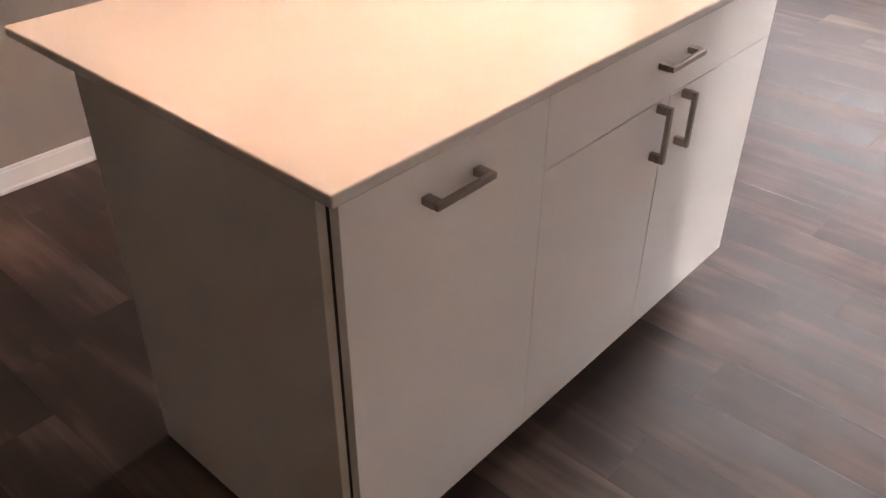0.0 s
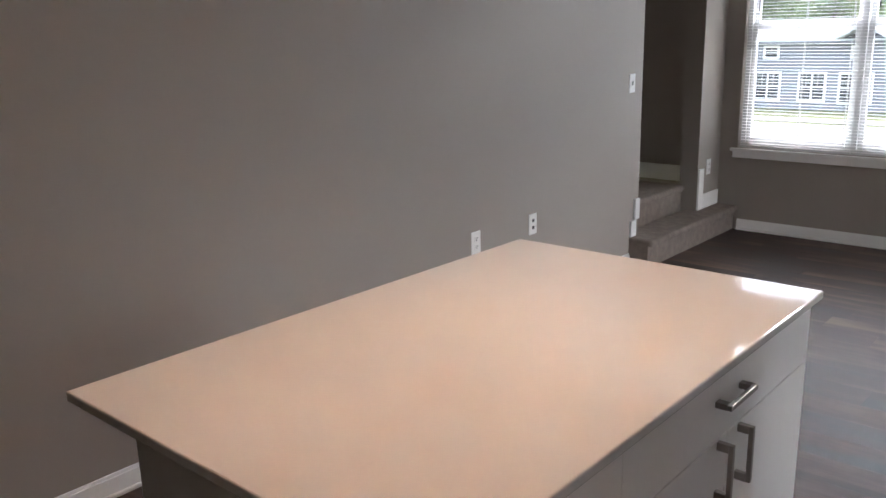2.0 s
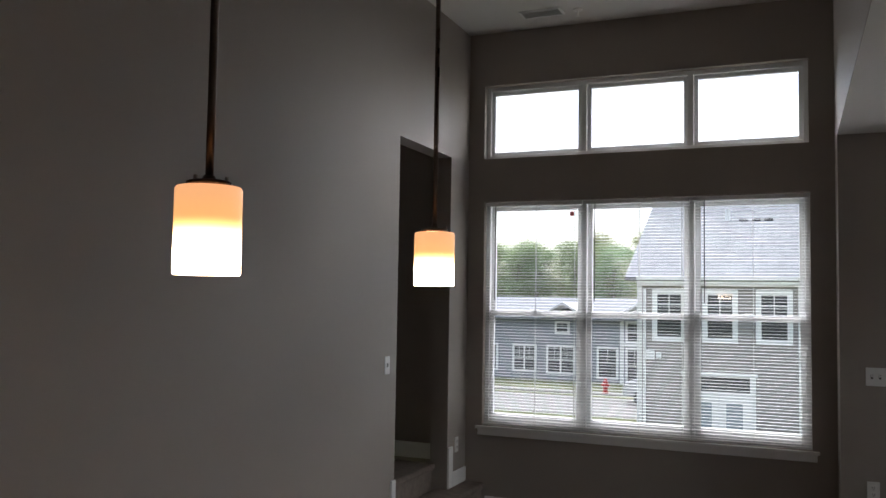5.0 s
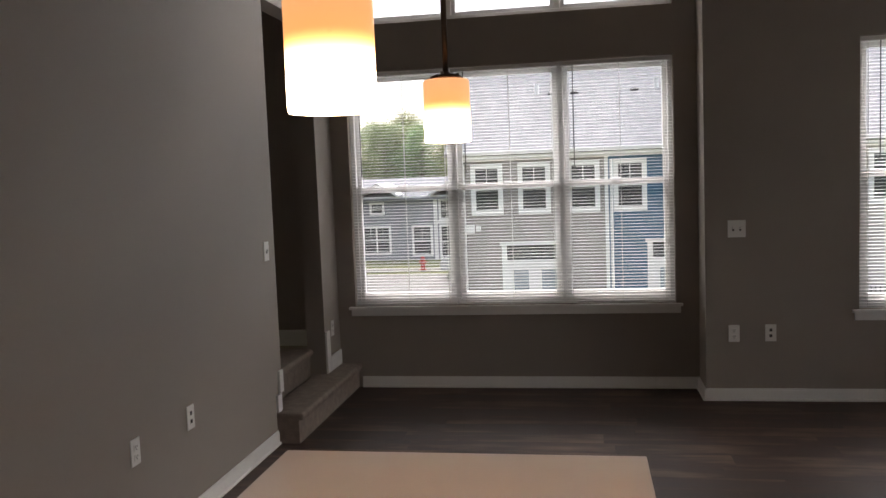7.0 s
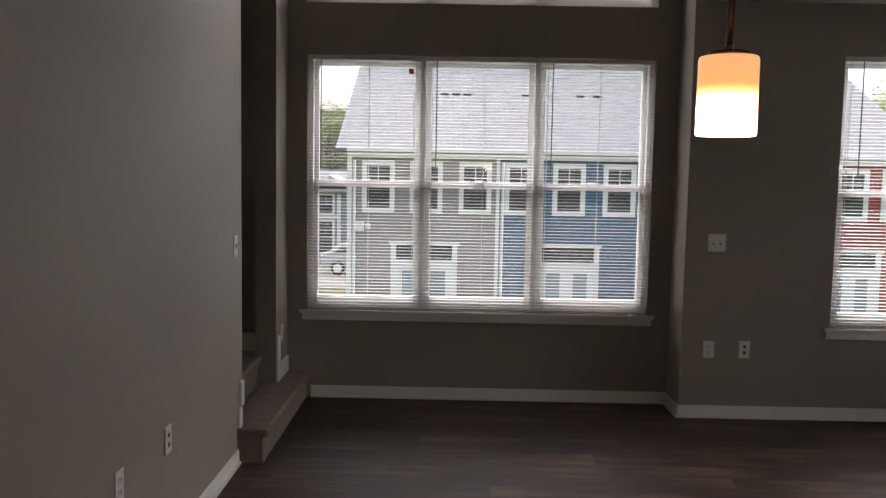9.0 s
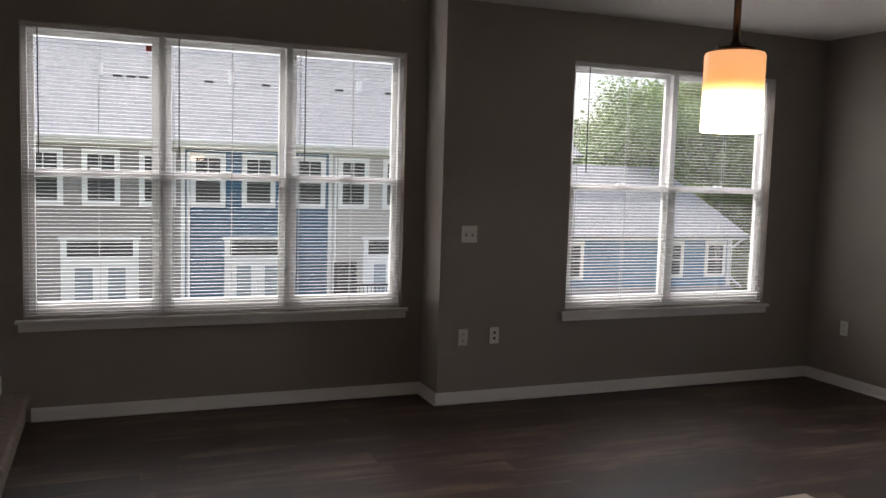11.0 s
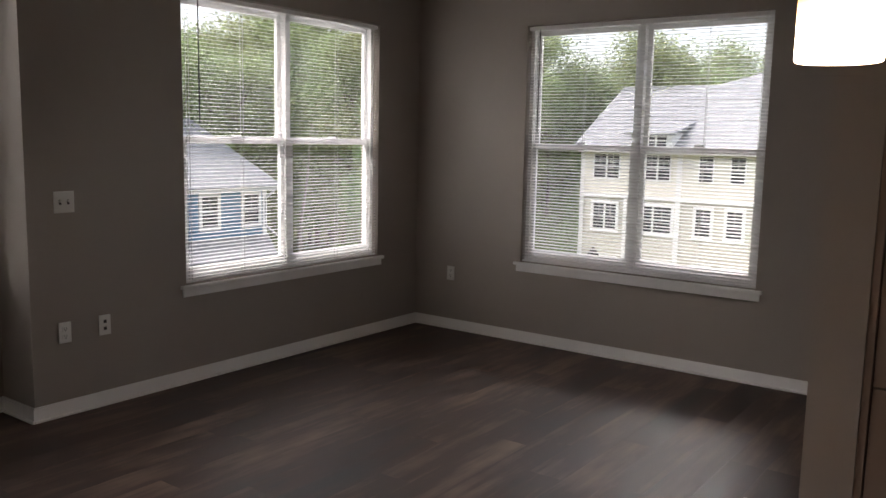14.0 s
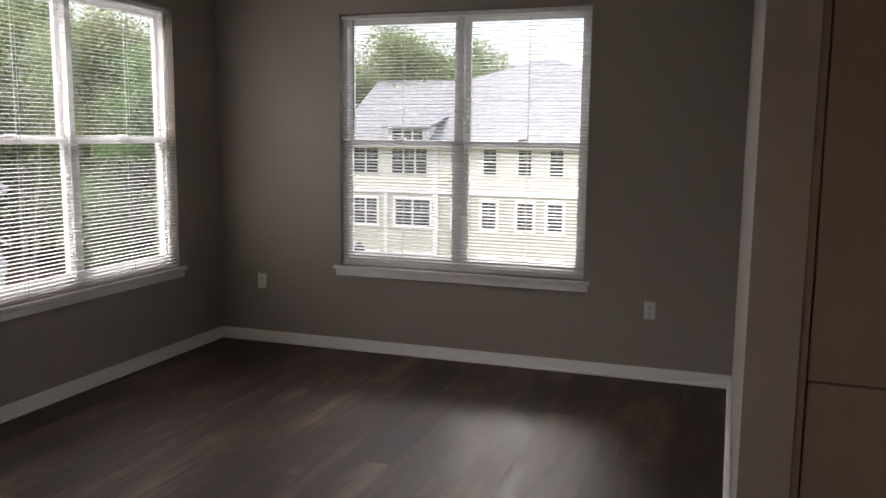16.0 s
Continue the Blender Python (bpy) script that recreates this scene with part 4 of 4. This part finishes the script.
for x0, x1, z0, z1, tr, tw in ((0.7, 2.2, -0.4, 0.95, 0.07, 2), (2.85, 4.85, -0.4, 0.95, 0.07, 3), (6.2, 6.95, -0.36, 0.95, 0.06, 1), (7.7, 8.45, -0.36, 0.95, 0.06, 1), (9.45, 10.2, -0.36, 0.95, 0.06, 1), (11.0, 11.75, -0.36, 0.95, 0.06, 1),
                               (13.6, 14.4, -0.36, 0.95, 0.06, 1), (16.2, 17.8, -0.36, 0.95, 0.07, 2)):
    house_window(ter, x0, x1, z0, z1, -0.05, tr, True, tw)
for z0, z1 in ((-3.1, -1.5), (-6.0, -4.3)):
    for x0, x1, tw in ((0.65, 2.2, 2), (2.95, 5.1, 2), (6.05, 7.05, 1), (7.55, 8.55, 1), (9.35, 10.4, 1), (10.85, 11.85, 1), (13.4, 14.5, 1), (16.2, 18.0, 2)):
        house_window(ter, x0, x1, z0, z1, -0.02, 0.15, True, tw)

post = empty("street_lamp", pose(31.0, 16.3, -7.7), "black street lamp post with a lantern head", "street lamp")
bm = bmesh.new()
lathe(bm, ((0.16, 0), (0.16, 0.5), (0.07, 0.6), (0.05, 4.1), (0.08, 4.2)), 12)
part("post", bm, BLACK_METAL, post)
bm = bmesh.new()
lathe(bm, ((0.08, 4.2), (0.22, 4.65), (0.24, 4.7), (0.1, 4.9), (0.03, 5.0), (0.0, 5.05)), 6)
part("lantern", bm, BLACK_METAL, post)


# ---- outside: trees ----
def tree(seed, tall, wide, leaf, bare=0.25):
    """A tapered, forked trunk and a crown of many small leaves in uneven clumps."""
    r = random.Random(seed)
    t = empty("tree", pose(0, 0, 0), "tall leafy tree of the woods behind the houses", "tree", "woods")
    bm = bmesh.new()
    p, lean = Vector((0, 0, 0)), Vector((r.uniform(-0.06, 0.06), r.uniform(-0.06, 0.06), 1))
    rad, n = tall * 0.012, 5
    spine = [p]
    for i in range(n):
        q = p + lean * tall * 0.85 / n + Vector((r.uniform(-0.2, 0.2), r.uniform(-0.2, 0.2), 0))
        tube(bm, p, q, rad * (1 - i / (n + 1)), rad * (1 - (i + 1) / (n + 1)), seg=7)
        p = q
        spine.append(q)
    clumps = []
    for i in range(38):
        f = r.uniform(bare, 1.0)
        a, rr = r.uniform(0, 6.283), wide * (0.35 + 0.75 * math.sin(min(1, (1.02 - f) * 1.5 + 0.12) * 1.5)) * r.uniform(0.45, 1.0)
        k = min(int(f * 0.98 * n), n - 1)
        src = spine[k].lerp(spine[k + 1], f * n * 0.98 - k if f * n * 0.98 - k < 1 else 1)
        c = Vector((src.x + rr * math.cos(a), src.y + rr * math.sin(a), tall * f))
        clumps.append(c)
        if i % 2 == 0:
            tube(bm, (src.x, src.y, src.z * 0.94), c, rad * 0.28, rad * 0.08, seg=5)
    part("trunk", bm, BARK, t)
    vs, fs = [], []
    for c in clumps:
        size = wide * r.uniform(0.28, 0.5)
        for _ in range(420):
            d = Vector((r.gauss(0, 1), r.gauss(0, 1), r.gauss(0, 0.75))) * size * 0.55
            o = c + d
            s = r.uniform(0.06, 0.15)
            e = Euler((r.uniform(-1.1, 1.1), r.uniform(-1.1, 1.1), r.uniform(0, 6.28))).to_matrix()
            b = len(vs)
            vs += [tuple(o + e @ Vector(q)) for q in ((-s, 0, 0), (0, -s * 0.5, 0.03), (s, 0, 0), (0, s * 0.5, 0.03))]
            fs.append((b, b + 1, b + 2, b + 3))
    me = bpy.data.meshes.new("crown")
    me.from_pydata(vs, [], fs)
    me.materials.append(leaf)
    part("crown", me, leaf, t)
    return t


rt = random.Random(11)
KINDS = [tree(21, 15, 3.0, LEAF, 0.12), tree(22, 16, 3.4, LEAF2, 0.2), tree(23, 14, 2.8, LEAF, 0.1), tree(24, 17, 3.0, LEAF2, 0.3)]
spots = []
for i in range(80):                      # woods beyond the blue house and the terrace
    a = radians(26 + 46 * (i + rt.uniform(-0.4, 0.4)) / 80)
    dist = rt.choice((54, 60, 67)) + rt.uniform(-3, 3)
    clear = radians(40) < a < radians(46)  # the clay clearing
    dist = 71 + rt.uniform(-2, 3) if clear else dist
    low = 1.12 if clear else 0.80 if a < radians(33) else 0.88 if a > radians(57) else 1.0
    spots.append((0.7 + dist * math.sin(a), 1.0 + dist * math.cos(a), -7.8, low * rt.uniform(0.85, 1.08)))
for i in range(12):                      # behind the terrace
    spots.append((57 + rt.uniform(-2, 5), 28.5 + 1.4 * i + rt.uniform(-1, 1), -7.8, rt.uniform(0.62, 0.84)))
for i in range(64):                      # woods beyond the slate house
    spots.append((-48 + i * 0.85 + rt.uniform(-0.8, 0.8), 74 + rt.uniform(0, 9), -3.4, rt.uniform(0.60, 0.68)))
for i in range(26):                      # undergrowth at the woods' edge
    a = radians(30 + 34 * (i + rt.uniform(-0.4, 0.4)) / 26)
    dist = rt.uniform(49, 53)
    if radians(40) < a < radians(46):  # the clay clearing
        continue
    spots.append((0.7 + dist * math.sin(a), 1.0 + dist * math.cos(a), -8.2, rt.uniform(0.26, 0.38)))
for i, (x, y, z, s) in enumerate(spots):
    k = KINDS[i % 4]
    m = pose(x, y, z, 0, 0, rt.uniform(0, 360))
    if i < 4:
        k.matrix_world = m
        k.scale = (s, s, s)
    else:
        c = copy_thing(k, m)
        c.scale = (s * 1.15, s * 1.15, s)

# bare pale stems leaning at the edge of the woods
def bare_stem(x, y, z, tall, lean, seed):
    q = random.Random(seed)
    t = empty("bare_tree", pose(x, y, z), "pale leafless leaning stem before the woods", "tree", "bare stems")
    bm = bmesh.new()
    p = Vector((0, 0, 0))
    for i in range(7):
        n = p + Vector((lean * (0.5 + 0.14 * i) + q.uniform(-0.12, 0.12), q.uniform(-0.1, 0.1), tall / 7))
        tube(bm, p, n, 0.13 - 0.015 * i, 0.115 - 0.015 * i, seg=7)
        if i in (3, 4, 5):
            tube(bm, n, n + Vector((q.uniform(-0.9, 0.9), q.uniform(-0.4, 0.4), q.uniform(0.7, 1.3))), 0.045, 0.015, seg=5)
        p = n
    part("trunk", bm, PALE_BARK, t)


PALE_BARK = mat("pale_bark", 0.9, color=(0.42, 0.38, 0.33), scale=3, vary=0.25, grain=20, bump=0.3)
for k, (x, y, tall, lean) in enumerate(((44.5, 33.6, 11.0, 0.42), (41.0, 36.0, 9.0, -0.25), (36.5, 39.0, 10.0, 0.15))):
    bare_stem(x, y, -7.75, tall, lean, 40 + k)

# ---- floor planks ----
def plank_mesh():
    bm = bmesh.new()
    w, t = 0.1785, 0.006
    box(bm, 0, 0, -t, 1.0, w - 0.0006, 0)
    return mesh_of("plank", bm, PLANK)


PLANK_MESH = plank_mesh()
rng = random.Random(5)
yy = YB
while yy < Y1 - 0.01:
    xx = -rng.uniform(0.1, 1.1)
    xe = XR if yy > YP - 0.2 else 3.2
    while xx < xe:
        a, b = max(xx, 0.0), min(xx + 1.22, xe)
        if b - a > 0.02:
            p = part("plank", PLANK_MESH, PLANK, floor)
            p.matrix_local = Matrix.Translation((a, yy, 0)) @ Matrix.Diagonal((b - a - 0.0006, min(1.0, (Y1 - yy) / 0.1785), 1, 1))
        xx += 1.22
    yy += 0.1785
